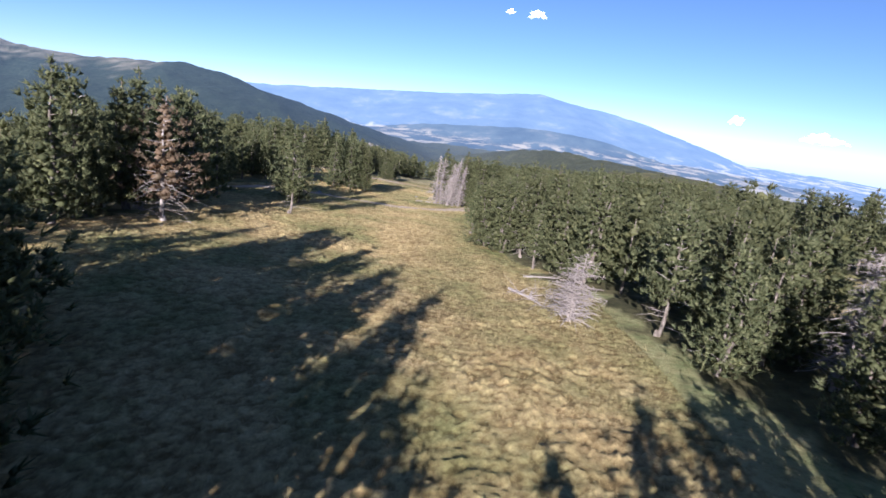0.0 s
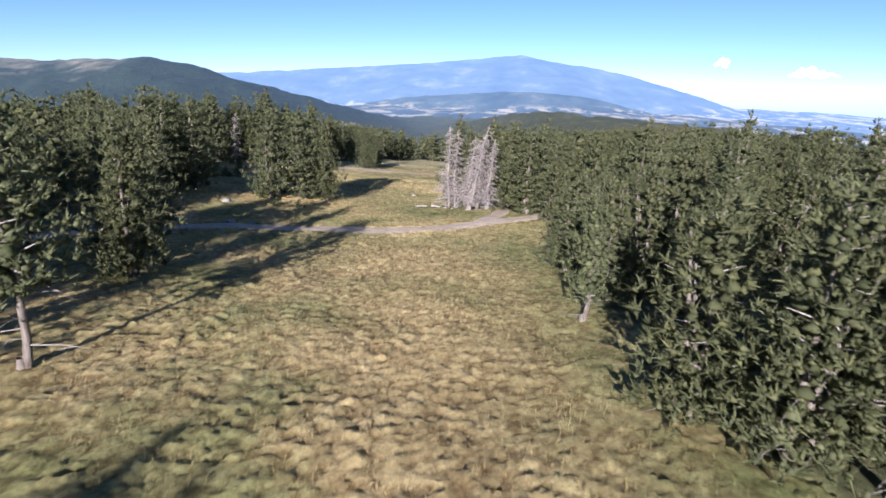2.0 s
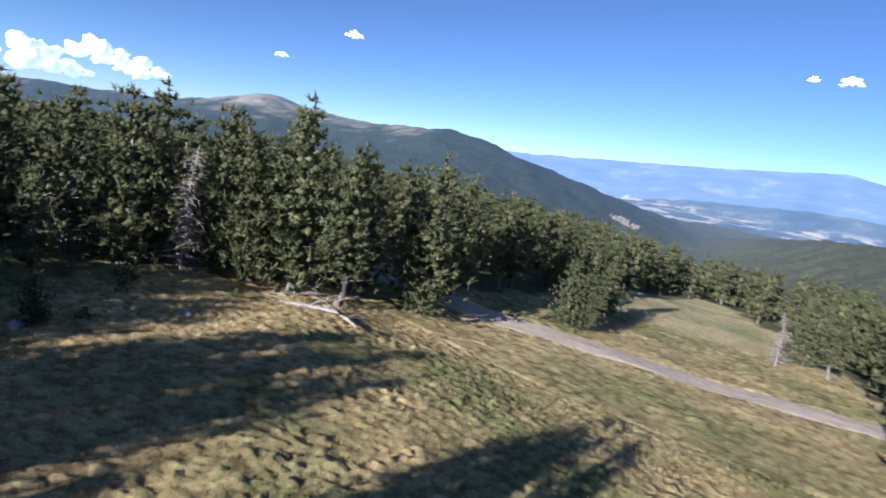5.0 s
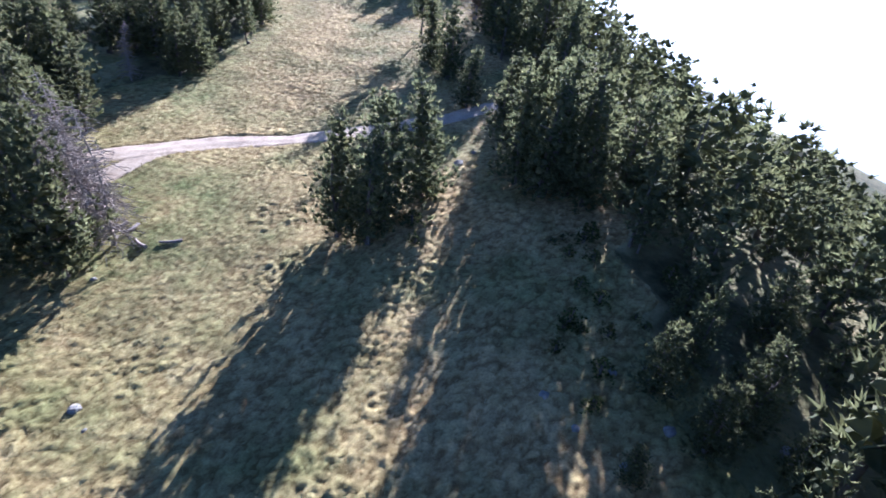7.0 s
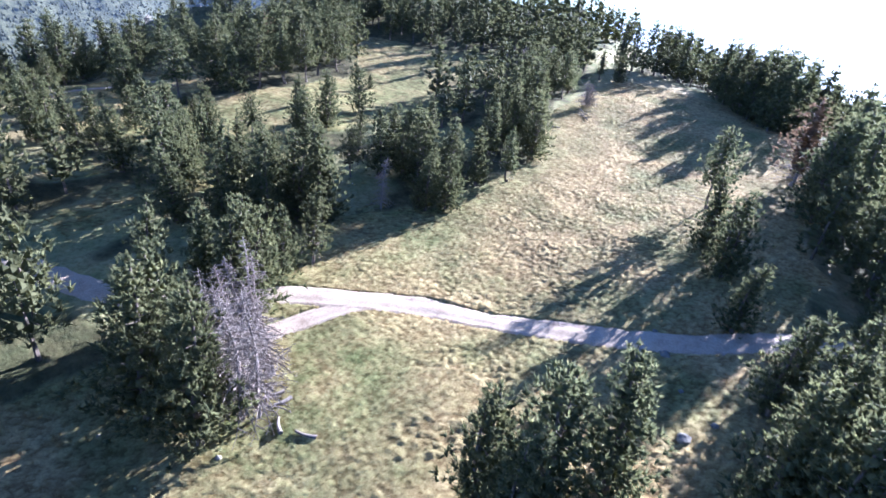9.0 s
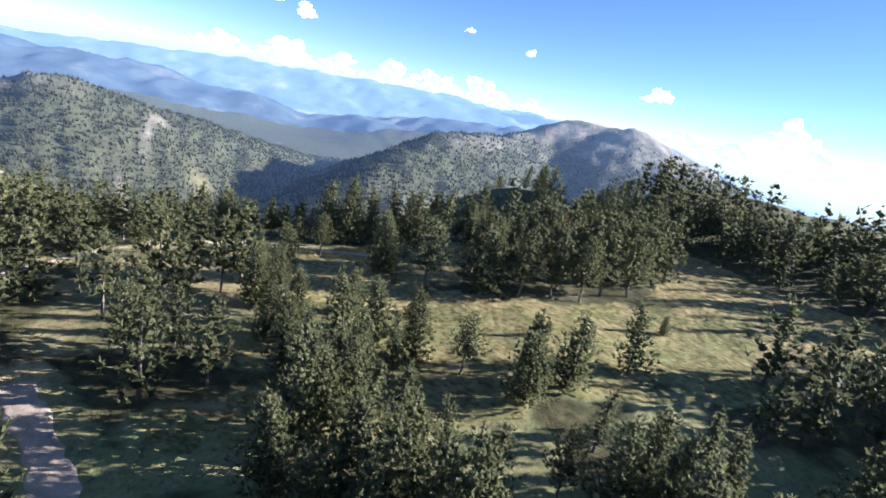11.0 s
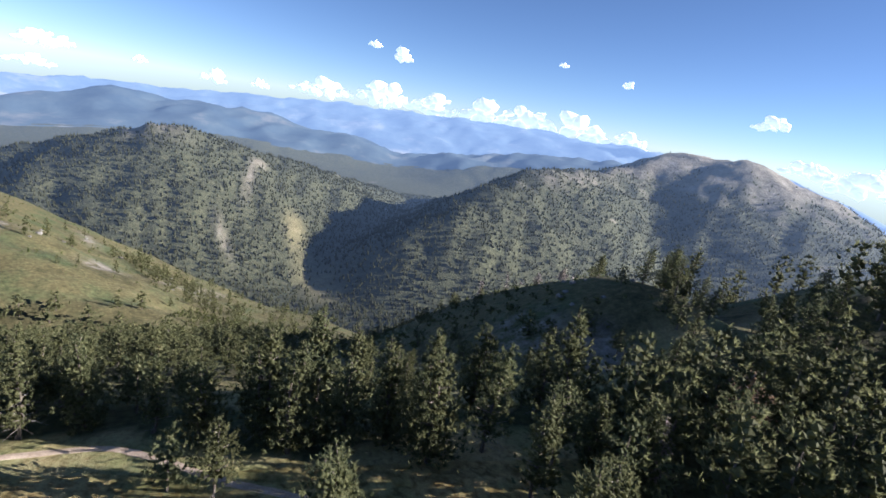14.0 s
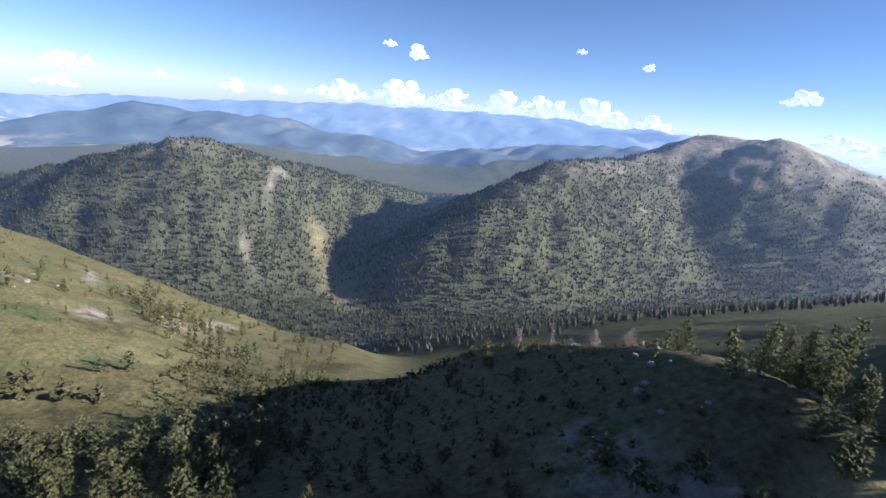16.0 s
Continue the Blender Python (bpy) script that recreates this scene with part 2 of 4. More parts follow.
def height(x, y):
    x, y = np.asarray(x, float), np.asarray(y, float)
    # the sloping shoulder with its meadow
    z = -0.8 - 0.084 * soft(y + 60, 30) + 5.04
    z = z - 0.05 * soft(-y - 60, 30)
    z = z - 0.01 * soft(y - 150, 20) - 0.14 * soft(y - 330, 40)
    z = z + 0.17 * soft(-x - 14, 6) - 0.17 * soft(-x - 40, 4) - 0.45 * soft(-x - 33 - 1.2 * soft(y - 95, 6), 6) + 0.30 * soft(-x - 75 - 1.2 * soft(y - 95, 6), 15)
    z = z - 0.40 * soft(-0.75 * (x + 20) - 0.66 * (y - 15) - 2, 8)
    z = z + 0.07 * soft(x - 14, 5) - 0.10 * soft(x - 47, 8)
    z = z + 8 * bump(x, y, 98, -6, 36, 34)
    # the eastern edge: a bowl below it, closed by a ridge in the south
    s = x - 84 - 0.42 * soft(60 - y, 8)
    z = z - 0.42 * soft(s, 7) + (0.17 * soft(x - 215, 25) - 0.40 * soft(x - 345, 20)) / (1 + np.exp(np.clip((85 - y) / 9, -40, 40)))
    crest = 0.5 - 0.46 * soft(x - 112, 5) - 0.25 * soft(x - 190, 10) - 0.9 * soft(90 - x, 4) - 0.62 * (np.hypot(y - 42 - 0.08 * (x - 110), 5) - 5)
    z = smooth_max(z, crest, 1.5)
    z = z + 0.35 * waves(x, y, 38, 5) + 0.12 * waves(x, y, 11, 7)
    # wooded shoulder in the southwest
    z = smooth_max(z, ridge(x, y, -20, -125, -21, -138, -87, -57, 0.40), 3)
    # spur of bare grass beyond the bowl
    rise = -28.0 - 0.375 * x + 0.379 * y
    spur = -34 - soft(-34 - rise, 5) - 0.50 * soft(x - 392 + 0.22 * soft(y - 200, 20), 12) - 0.55 * soft(185 - x, 14)
    z = smooth_max(z, spur + 1.2 * waves(x, y, 46, 58) + 0.5 * waves(x, y, 17, 59), 5)
    r = np.hypot(x - 30, y - 60)
    far = np.clip((r - 260) / 500, 0, 1)
    far = far * far * (3 - 2 * far)
    b = -290 + 150 * np.clip((y - 0.5 * np.abs(x) - 300) / 2500, 0, 1) - 90 * bump(x, y, 1420, 60, 420, 150, -8)
    for m in MOUNTAINS:
        b = smooth_max(b, ridge(x, y, *m), 9)
    rough = 5 * waves(x, y, 210, 3) + 2.5 * waves(x, y, 80, 4)
    b = b + rough * np.clip((b + 285) / 60, 0, 1) * (1 - 0.7 * np.clip((y - 1500) / 1000, 0, 1))
    return np.where(far > 0, smooth_max(np.maximum(z, -400), b, 9) * far + z * (1 - far), z)

def at(az, dist, elev, eye=28.0):
    """A crest point from a bearing, a distance and how far it stands above eye level."""
    a = np.radians(az)
    return 59 + dist * np.sin(a), 85 + dist * np.cos(a), eye + dist * np.tan(np.radians(elev))

MOUNTAINS = [
    # wooded hill across the valley
    (*at(58, 1420, -9.9), *at(65, 1380, -7.8), 0.46), (*at(65, 1380, -7.8), *at(71.7, 1350, -5.3), 0.46), (*at(71.7, 1350, -5.3), *at(75.4, 1370, -6.3), 0.46),
    (*at(75.4, 1370, -6.3), *at(84, 1450, -7.5), 0.46), (*at(84, 1450, -7.5), *at(92.5, 1850, -8.9), 0.5), (*at(92.5, 1850, -8.9), *at(96, 1900, -10.8), 0.5),
    # bare-topped mountain
    (*at(123.4, 2000, -0.1), *at(128.8, 1950, -0.1), 0.48), (*at(128.8, 1950, -0.1), *at(133.7, 1930, -1.6), 0.5), (*at(133.7, 1930, -1.6), *at(138, 1900, -4.2), 0.5),
    (*at(123.4, 2000, -0.1), *at(117.2, 1750, -2.9), 0.55), (*at(117.2, 1750, -2.9), *at(110.2, 1400, -4.4), 0.6), (*at(110.2, 1400, -4.4), *at(106, 1200, -7.2), 0.65), (*at(106, 1200, -7.2), *at(102.3, 1060, -10.2), 0.68), (*at(102.3, 1060, -10.2), *at(97.8, 1000, -13.4), 0.68), (*at(97.8, 1000, -13.4), *at(91.5, 1030, -16.6), 0.68),
    # middle range
    (*at(55, 3000, -5.2), *at(70, 3200, -2.5), 0.25), (*at(70, 3200, -2.5), *at(79, 3100, -2.8), 0.25), (*at(79, 3100, -2.8), *at(96, 2900, -4.6), 0.25),
    (*at(99, 2900, -4.3), *at(107, 2900, -3.0), 0.25), (*at(107, 2900, -3.0), *at(117, 2900, -2.0), 0.25),
    # farthest range
    (*at(40, 4600, -3.0), *at(70, 4600, -1.9), 0.3), (*at(70, 4600, -1.9), *at(88, 4600, -0.6), 0.3), (*at(88, 4600, -0.6), *at(108, 4600, -0.1), 0.3), (*at(108, 4600, -0.1), *at(130, 4600, -0.5), 0.3),
    # broad massif to the north
    (*at(-24, 4550, 0.2), *at(-8.5, 4550, 1.2), 0.3), (*at(-8.5, 4550, 1.2), *at(0, 4500, 1.9), 0.3), (*at(0, 4500, 1.9), *at(7.5, 4500, 2.5), 0.3), (*at(7.5, 4500, 2.5), *at(17, 4450, 0.9), 0.3),
    (*at(17, 4450, 0.9), *at(28, 4450, -2.6), 0.3), (*at(28, 4450, -2.6), *at(42, 4500, -4.5), 0.3),
    # wooded hills to the northwest, bare tops to the west
    (*at(-29, 1900, 0.9), *at(-20.5, 2000, -1.2), 0.3), (*at(-20.5, 2000, -1.2), *at(-6, 2300, -4.2), 0.3), (*at(-29, 1900, 0.9), *at(-40, 2100, 0.5), 0.3),
    (*at(-40, 2100, 0.5), *at(-47, 2200, 1.6), 0.3), (*at(-47, 2200, 1.6), *at(-55, 2300, -0.2), 0.3), (*at(-55, 2300, -0.2), *at(-65, 2400, -0.3), 0.3), (*at(-65, 2400, -0.3), *at(-78, 2400, -2.5), 0.3),
    (*at(190, 1500, -10), *at(230, 1700, -9), 0.4), (*at(230, 1700, -9), *at(265, 2200, -5), 0.3),
]

# edges of the long meadow: y, western edge, eastern edge
EDGE_Y = (-90, -25, -5, 5, 20, 30, 36, 44, 48, 62, 75, 82, 87, 91, 94, 98, 101, 106, 112, 122, 135, 145, 160, 185, 215, 245)
EDGE_W = (28, 15, 3, -9, -18, -30, -31, -30, -28, -28, -30, -30, -27, -26, -28, -37, -37, -37, -37, -38, -39, -35, -29, -25, -20, -8)
EDGE_E = (36, 27, 27, 20, 16, 14, 13, 13, 9, 5, 5.5, 6.5, 10.5, 12, 11.5, 10, 7.5, 5, 6.5, 12, 2.5, 4, 5, 7, 2, -8)
# the second clearing, further east
CLEARING = ((27, 18), (27, 28), (28, 45), (29, 60), (32, 75), (38, 90), (46, 99), (60, 102), (70, 112), (74, 104), (63, 91), (53, 84), (50, 75), (46.5, 66), (46, 54), (52, 47), (60, 40), (66, 32), (63, 27), (50, 28), (38, 22))
ROAD_A = ((-62, 66), (-45, 73), (-31, 82), (-22.2, 88.6), (-15, 91.7), (-8.5, 94.3), (-3.6, 96), (0.2, 98.5), (3, 100.4), (5.6, 102), (9, 105.8), (13, 109.5), (19, 112), (26, 114.5), (36, 120))
FORK = ((-1.2, 97.1), (0.6, 99.8), (1.7, 102.6), (2.8, 105.2), (3.4, 108), (4.2, 111))
ROAD_B = ((-60, 150), (-42, 153), (-28, 156), (-20, 159.5), (-9, 162.5), (5, 165.5), (22, 171), (45, 180))
TRACK = ((58, 130), (68, 121), (71.5, 111), (73.5, 103), (69, 95), (66, 88), (63, 80))


def inside(poly, x, y):
    hit = np.zeros(np.shape(x), bool)
    for (x0, y0), (x1, y1) in zip(poly, poly[1:] + poly[:1]):
        if y0 != y1:
            hit ^= ((y0 > y) != (y1 > y)) & (x < (x1 - x0) * (y - y0) / (y1 - y0) + x0)
    return hit


def from_line(line, x, y):
    d = np.full(np.shape(x), 1e9)
    for (x0, y0), (x1, y1) in zip(line, line[1:]):
        k = np.clip(((x - x0) * (x1 - x0) + (y - y0) * (y1 - y0)) / ((x1 - x0) ** 2 + (y1 - y0) ** 2), 0, 1)
        d = np.minimum(d, np.hypot(x - x0 - k * (x1 - x0), y - y0 - k * (y1 - y0)))
    return d


HOLLOW = ((53, 84), (54.5, 78.5), (58, 73.5), (64, 68), (70, 65), (75, 69), (76, 76), (70.5, 87), (73, 97), (63, 91))


def wooded(x, y):
    """How thick the pines stand, 0 to 1."""
    x, y = np.asarray(x, float), np.asarray(y, float)
    w = np.ones(x.shape)
    ex, ey = x, y
    x, y = x + 1.3 * waves(ex, ey, 6, 91), y + 1.3 * waves(ex, ey, 6.5, 92)
    belt = (x > np.interp(y, EDGE_Y, EDGE_E)) & (x < 40) & (y < 112) & (y > 20)
    grove = np.clip(3.0 * (waves(ex, ey, 17, 93) + 0.6 * waves(ex, ey, 7, 94) - 0.05), 0, 1)
    w[belt & (x > 11) & (y > 52)] = (0.02 + 0.75 * grove)[belt & (x > 11) & (y > 52)]
    w[belt & (x > 29) & (y > 55) & (y < 94)] = 0.03
    west = (x < np.interp(y, EDGE_Y, EDGE_W)) & (y > 50) & (y < 128) & (x > -110)
    w[west] = (0.45 + 0.5 * grove)[west]
    w[(x > np.interp(y, EDGE_Y, EDGE_W)) & (x < np.interp(y, EDGE_Y, EDGE_E)) & (y < 240)] = 0
    w[inside(CLEARING, x, y)] = 0
    w[(x > 40) & (x < 66) & (y > 100) & (y < 122)] = 0.25
    w[inside(HOLLOW, x, y)] = 0
    slope = (x > 80 + np.clip((60 - y) * 0.42, 0, 200)) & (y > -20)
    w[slope] = 0.3
    w[slope & (x > 98)] = 0.07
    w[slope & (y > 98) & (x < 150)] = 0.6
    w[slope & (x > 150)] = 0.05
    w[(x > 200) & (y > 70) & (x < 420)] = 0.05
    x, y = ex, ey
    for line, wide in ((ROAD_A, 3.2), (ROAD_B, 3.5), (TRACK, 2.2), (FORK, 1.8)):
        w[from_line(line, x, y) < wide] = 0
    return w


def mesh_object(name, verts, faces, mats, parent=None, index=None, smooth=False):
    me = bpy.data.meshes.new(name)
    me.from_pydata(verts if isinstance(verts, list) else verts.tolist(), [], faces if isinstance(faces, list) else faces.tolist())
    for m in mats:
        me.materials.append(m)
    if index is not None:
        me.polygons.foreach_set("material_index", np.asarray(index, np.int32))
    if smooth:
        me.polygons.foreach_set("use_smooth", np.ones(len(me.polygons), bool))
    me.update()
    ob = new(name, me)
    ob.parent = parent
    return ob


def point_values(ob, name, values):
    a = ob.data.attributes.new(name, "FLOAT", "POINT")
    a.data.foreach_set("value", np.asarray(values, np.float32))


def rings(radii, count, cx, cy):
    a = np.arange(count) * 2 * np.pi / count
    x, y = cx + np.outer(radii, np.sin(a)), cy + np.outer(radii, np.cos(a))
    i, j = np.meshgrid(np.arange(len(radii) - 1), np.arange(count), indexing="ij")
    k = (j + 1) % count
    return x.ravel(), y.ravel(), np.stack([i * count + j, i * count + k, (i + 1) * count + k, (i + 1) * count + j], -1).reshape(-1, 4)


def lushness(x, y):
    """Where the turf stays green: along the eastern trees, in the hollow and on the alp across the bowl."""
    edge = np.interp(y, EDGE_Y, EDGE_E)
    g = np.clip(1.0 - np.abs(edge - x - 1.0) / 6.5, 0, 1) * (y < 118)
    g = np.maximum(g, np.clip(bump(x, y, -2, 113, 7, 5) + bump(x, y, -3.5, 104.5, 7.5, 5.5) + bump(x, y, 3, 88, 5.5, 7.5) + 0.6 * bump(x, y, 2, 56, 4, 16) + 0.5 * bump(x, y, -12, 118, 6, 10) + bump(x, y, 62, 84, 9, 8), 0, 1))
    g = np.maximum(g, 0.55 * inside(CLEARING, x, y) * np.clip(0.8 + 0.5 * waves(x, y, 12, 57), 0, 1))
    g = np.maximum(g, 0.85 * ((x > edge - 1) & (x < 46) & (y > 50) & (y < 118)))
    return np.maximum(g, np.clip((x - 150) / 60, 0, 1) * np.clip(0.62 + 0.35 * waves(x, y, 60, 54), 0, 1))


def build_ground():
    radii = np.concatenate([np.arange(0.5, 120, 1.1), np.geomspace(120, 600, 90)])
    x, y, f = rings(radii, 540, 20, 80)
    z = height(x, y)
    w = wooded(x, y)
    r = np.hypot(x - 20, y - 80)
    for line, wide in ((ROAD_A, 1.1), (ROAD_B, 2.0), (FORK, 0.9)):
        d = from_line(line, x, y)
        z = z - 0.06 * np.clip(1.7 - d / wide, 0, 1)
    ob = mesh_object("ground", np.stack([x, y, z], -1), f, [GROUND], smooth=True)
    slope = np.clip((x - 120) / 80, 0, 1) * np.clip(0.75 + 0.3 * waves(x, y, 25, 53), 0.2, 1)
    # bowl ground beyond the eastern edge takes the dark floor colour, deepening its shade
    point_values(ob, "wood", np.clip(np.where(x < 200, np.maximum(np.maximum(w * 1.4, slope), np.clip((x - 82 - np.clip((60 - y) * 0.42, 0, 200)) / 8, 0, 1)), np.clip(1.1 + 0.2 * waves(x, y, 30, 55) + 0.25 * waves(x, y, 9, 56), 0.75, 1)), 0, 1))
    point_values(ob, "lush", lushness(x, y))
    scree = bump(x, y, 233, 170, 7, 5) + bump(x, y, 237, 203, 8, 5, -20) + bump(x, y, 262, 152, 12, 4, -20) + bump(x, y, 290, 150, 14, 4, -20) + bump(x, y, 246, 138, 5, 3) + bump(x, y, 300, 205, 16, 3, 30) + bump(x, y, 104, 60, 7, 4) + bump(x, y, 93, 54, 5, 3)
    point_values(ob, "scree", np.clip(scree * 1.6, 0, 1))
    return tagged(ob, "dry straw-coloured mountain meadow and grass slopes", "ground", kind="structure")


build_ground()


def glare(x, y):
    """Mask for whitish sun glare painted onto far land as emission, towards the sun."""
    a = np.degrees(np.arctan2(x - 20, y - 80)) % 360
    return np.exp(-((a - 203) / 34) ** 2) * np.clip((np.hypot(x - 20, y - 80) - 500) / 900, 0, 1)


def cover(x, y, z):
    """On the far slopes: how wooded, and how bare."""
    r = np.hypot(x - 20, y - 80)
    u = waves(x, y, 130, 21) + 0.7 * waves(x, y, 47, 22)
    grass = bump(x, y, 300, 230, 150, 90, -25)
    valley = bump(x, y, 945, 122, 110, 42, 15) + bump(x, y, 1130, 190, 90, 25, 10)
    along = np.arctan2(x - 59, y - 85) * 1400
    streak = 0.9 * waves(along, 0.2 * r, 45, 24) + u
    wood = np.clip((r - 330) / 60, 0, 1) * np.clip(1.35 - 3.0 * grass - 1.3 * valley, 0, 1)
    top = np.clip((z + 105 + 38 * u) / 70, 0, 1) * (x > 1100) * (y < -250)
    west = np.clip((z - 15 + 30 * u) / 50, 0, 1) * (x < -900) * 0.9
    scree = np.clip((streak - 2.0) * 3, 0, 0.85) * (r > 600) * (y < 900)
    hilltop = 1.2 * bump(x, y, 1320, 530, 75, 60) * np.clip(0.8 + 0.5 * u, 0, 1)
    trail = bump(x, y, 1250, 304, 85, 9, 6) + 0.8 * bump(x, y, 1010, 300, 60, 8, 25) + bump(x, y, 1345, 300, 28, 14)
    return wood, np.clip(top + west + scree + hilltop + trail, 0, 1)


def gullies(x, y, z):
    """How deep the runnels are cut into the mountains' flanks."""
    r = np.hypot(x - 20, y - 80)
    along = np.arctan2(x - 59, y - 85) * 1400
    cut = np.abs(waves(x, y, 170, 25)) * 7 + np.abs(waves(x, y, 60, 26)) * 3 + np.abs(waves(along, 0.12 * r, 90, 27)) * 6 * (x > 400)
    return cut * np.clip((z + 285) / 60, 0, 1) * np.clip((r - 650) / 200, 0, 1)


def build_slopes():
    """The wooded mountains round the valley."""
    x, y, f = rings(np.geomspace(592, 2660, 120), 700, 20, 80)
    z = height(x, y)
    z = z - gullies(x, y, z)
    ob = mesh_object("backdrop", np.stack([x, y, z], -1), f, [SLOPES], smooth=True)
    wood, bare = cover(x, y, z)
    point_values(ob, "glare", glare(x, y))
    # how strongly the haze is painted on, by distance
    point_values(ob, "haze", np.clip((np.hypot(x - 20, y - 80) - 800) / 1860, 0, 1))
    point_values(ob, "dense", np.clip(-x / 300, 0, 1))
    point_values(ob, "distant_wood", wood)
    point_values(ob, "bare", bare)
    return tagged(ob, "pine-covered mountains with bare grassy tops and scree", "mountains", kind="structure")


build_slopes()


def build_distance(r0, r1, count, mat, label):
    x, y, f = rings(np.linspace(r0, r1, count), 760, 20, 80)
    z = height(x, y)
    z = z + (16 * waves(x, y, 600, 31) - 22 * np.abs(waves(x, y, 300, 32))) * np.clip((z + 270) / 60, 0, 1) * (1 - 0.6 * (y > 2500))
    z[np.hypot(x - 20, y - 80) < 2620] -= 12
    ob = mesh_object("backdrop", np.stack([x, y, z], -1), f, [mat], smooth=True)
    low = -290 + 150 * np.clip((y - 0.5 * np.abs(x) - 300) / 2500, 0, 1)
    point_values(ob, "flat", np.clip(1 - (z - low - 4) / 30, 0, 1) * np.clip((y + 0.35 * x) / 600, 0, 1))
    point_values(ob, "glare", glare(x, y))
    # share of painted haze, growing with distance
    point_values(ob, "haze", np.clip((np.hypot(x - 20, y - 80) - 2600) / 2300, 0, 1))
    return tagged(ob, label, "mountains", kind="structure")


build_distance(2600, 3600, 30, MIDDLE_DISTANCE, "wooded middle range in blue haze above a valley plain")
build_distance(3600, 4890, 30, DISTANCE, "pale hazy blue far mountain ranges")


def build_road(name, line, half, label, rise=0.05):
    pts = []
    for (x0, y0), (x1, y1) in zip(line, line[1:]):
        n = max(2, int(math.hypot(x1 - x0, y1 - y0) / 0.8))
        pts += [(x0 + (x1 - x0) * k / n, y0 + (y1 - y0) * k / n) for k in range(n)]
    p = np.array(pts + [line[-1]], float)
    for _ in range(14):
        p[1:-1] = (p[:-2] + 2 * p[1:-1] + p[2:]) / 4
    d = np.gradient(p, axis=0)
    d /= np.hypot(d[:, 0], d[:, 1])[:, None]
    s = np.linspace(-1, 1, 11)
    edge = half * (1 + 0.20 * waves(p[:, 0], p[:, 1], 5, 41) + 0.16 * waves(p[:, 0], p[:, 1], 1.5, 42))
    x = p[:, 0:1] - d[:, 1:2] * edge[:, None] * s
    y = p[:, 1:2] + d[:, 0:1] * edge[:, None] * s
    rut = -0.05 * np.exp(-((np.abs(s) - 0.5) / 0.16) ** 2) - 0.10 * (np.abs(s) > 0.95)
    z = height(x, y) + rise + rut + 0.03 * waves(x, y, 1.1, 43)
    n, m = x.shape
    i, j = np.meshgrid(np.arange(n - 1), np.arange(m - 1), indexing="ij")
    f = np.stack([i * m + j, (i + 1) * m + j, (i + 1) * m + j + 1, i * m + j + 1], -1).reshape(-1, 4)
    ob = mesh_object(name, np.stack([x, y, z], -1).reshape(-1, 3), f, [ROAD], smooth=True)
    return tagged(ob, label, "track", kind="structure")


build_road("road", ROAD_A, 1.25, "pale rutted gravel track crossing the meadow")
build_road("road", FORK, 0.95, "short pale gravel fork running under the dead pines", 0.035)
build_road("road", ROAD_B, 2.1, "pale gravel track at the lower meadow edge")
build_road("path", TRACK, 0.4, "narrow trodden path in the clearing")


# ---- trees ----
class Soup:
    """Gathers triangles of many small pieces into one mesh."""

    def __init__(self):
        self.v, self.f, self.m, self.n = [], [], [], 0

    def add(self, v, f, slot=0):
        self.v.append(v)
        self.f.append(np.asarray(f) + self.n)
        self.m.append(np.full(len(f), slot, np.int32))
        self.n += len(v)

    def build(self, name, mats, parent=None, smooth=False):
        return mesh_object(name, np.concatenate(self.v), np.concatenate(self.f), mats, parent, np.concatenate(self.m), smooth)


def tube(soup, pts, r0, r1, sides=5, slot=0):
    """A tapered limb along points."""
    pts = np.asarray(pts, float)
    n = len(pts)
    d = np.gradient(pts, axis=0)
    d /= np.linalg.norm(d, axis=1)[:, None] + 1e-9
    side = np.cross(d, (0.31, 0.87, 0.38))
    side /= np.linalg.norm(side, axis=1)[:, None] + 1e-9
    other = np.cross(d, side)
    a = np.arange(sides) * 2 * np.pi / sides
    r = np.linspace(r0, r1, n)[:, None, None]
    v = pts[:, None, :] + r * (np.cos(a)[None, :, None] * side[:, None, :] + np.sin(a)[None, :, None] * other[:, None, :])
    f = []
    for i in range(n - 1):
        for j in range(sides):
            k = (j + 1) % sides
            p, q, s, t = i * sides + j, i * sides + k, (i + 1) * sides + k, (i + 1) * sides + j
            f += [(p, q, s), (p, s, t)]
    soup.add(v.reshape(-1, 3), f, slot)


OCTA_V = np.array([(1, 0, 0), (0, 1, 0), (-1, 0, 0), (0, -1, 0), (0, 0, 0.9), (0, 0, -0.7)])
OCTA_F = [(0, 1, 4), (1, 2, 4), (2, 3, 4), (3, 0, 4), (1, 0, 5), (2, 1, 5), (3, 2, 5), (0, 3, 5)]


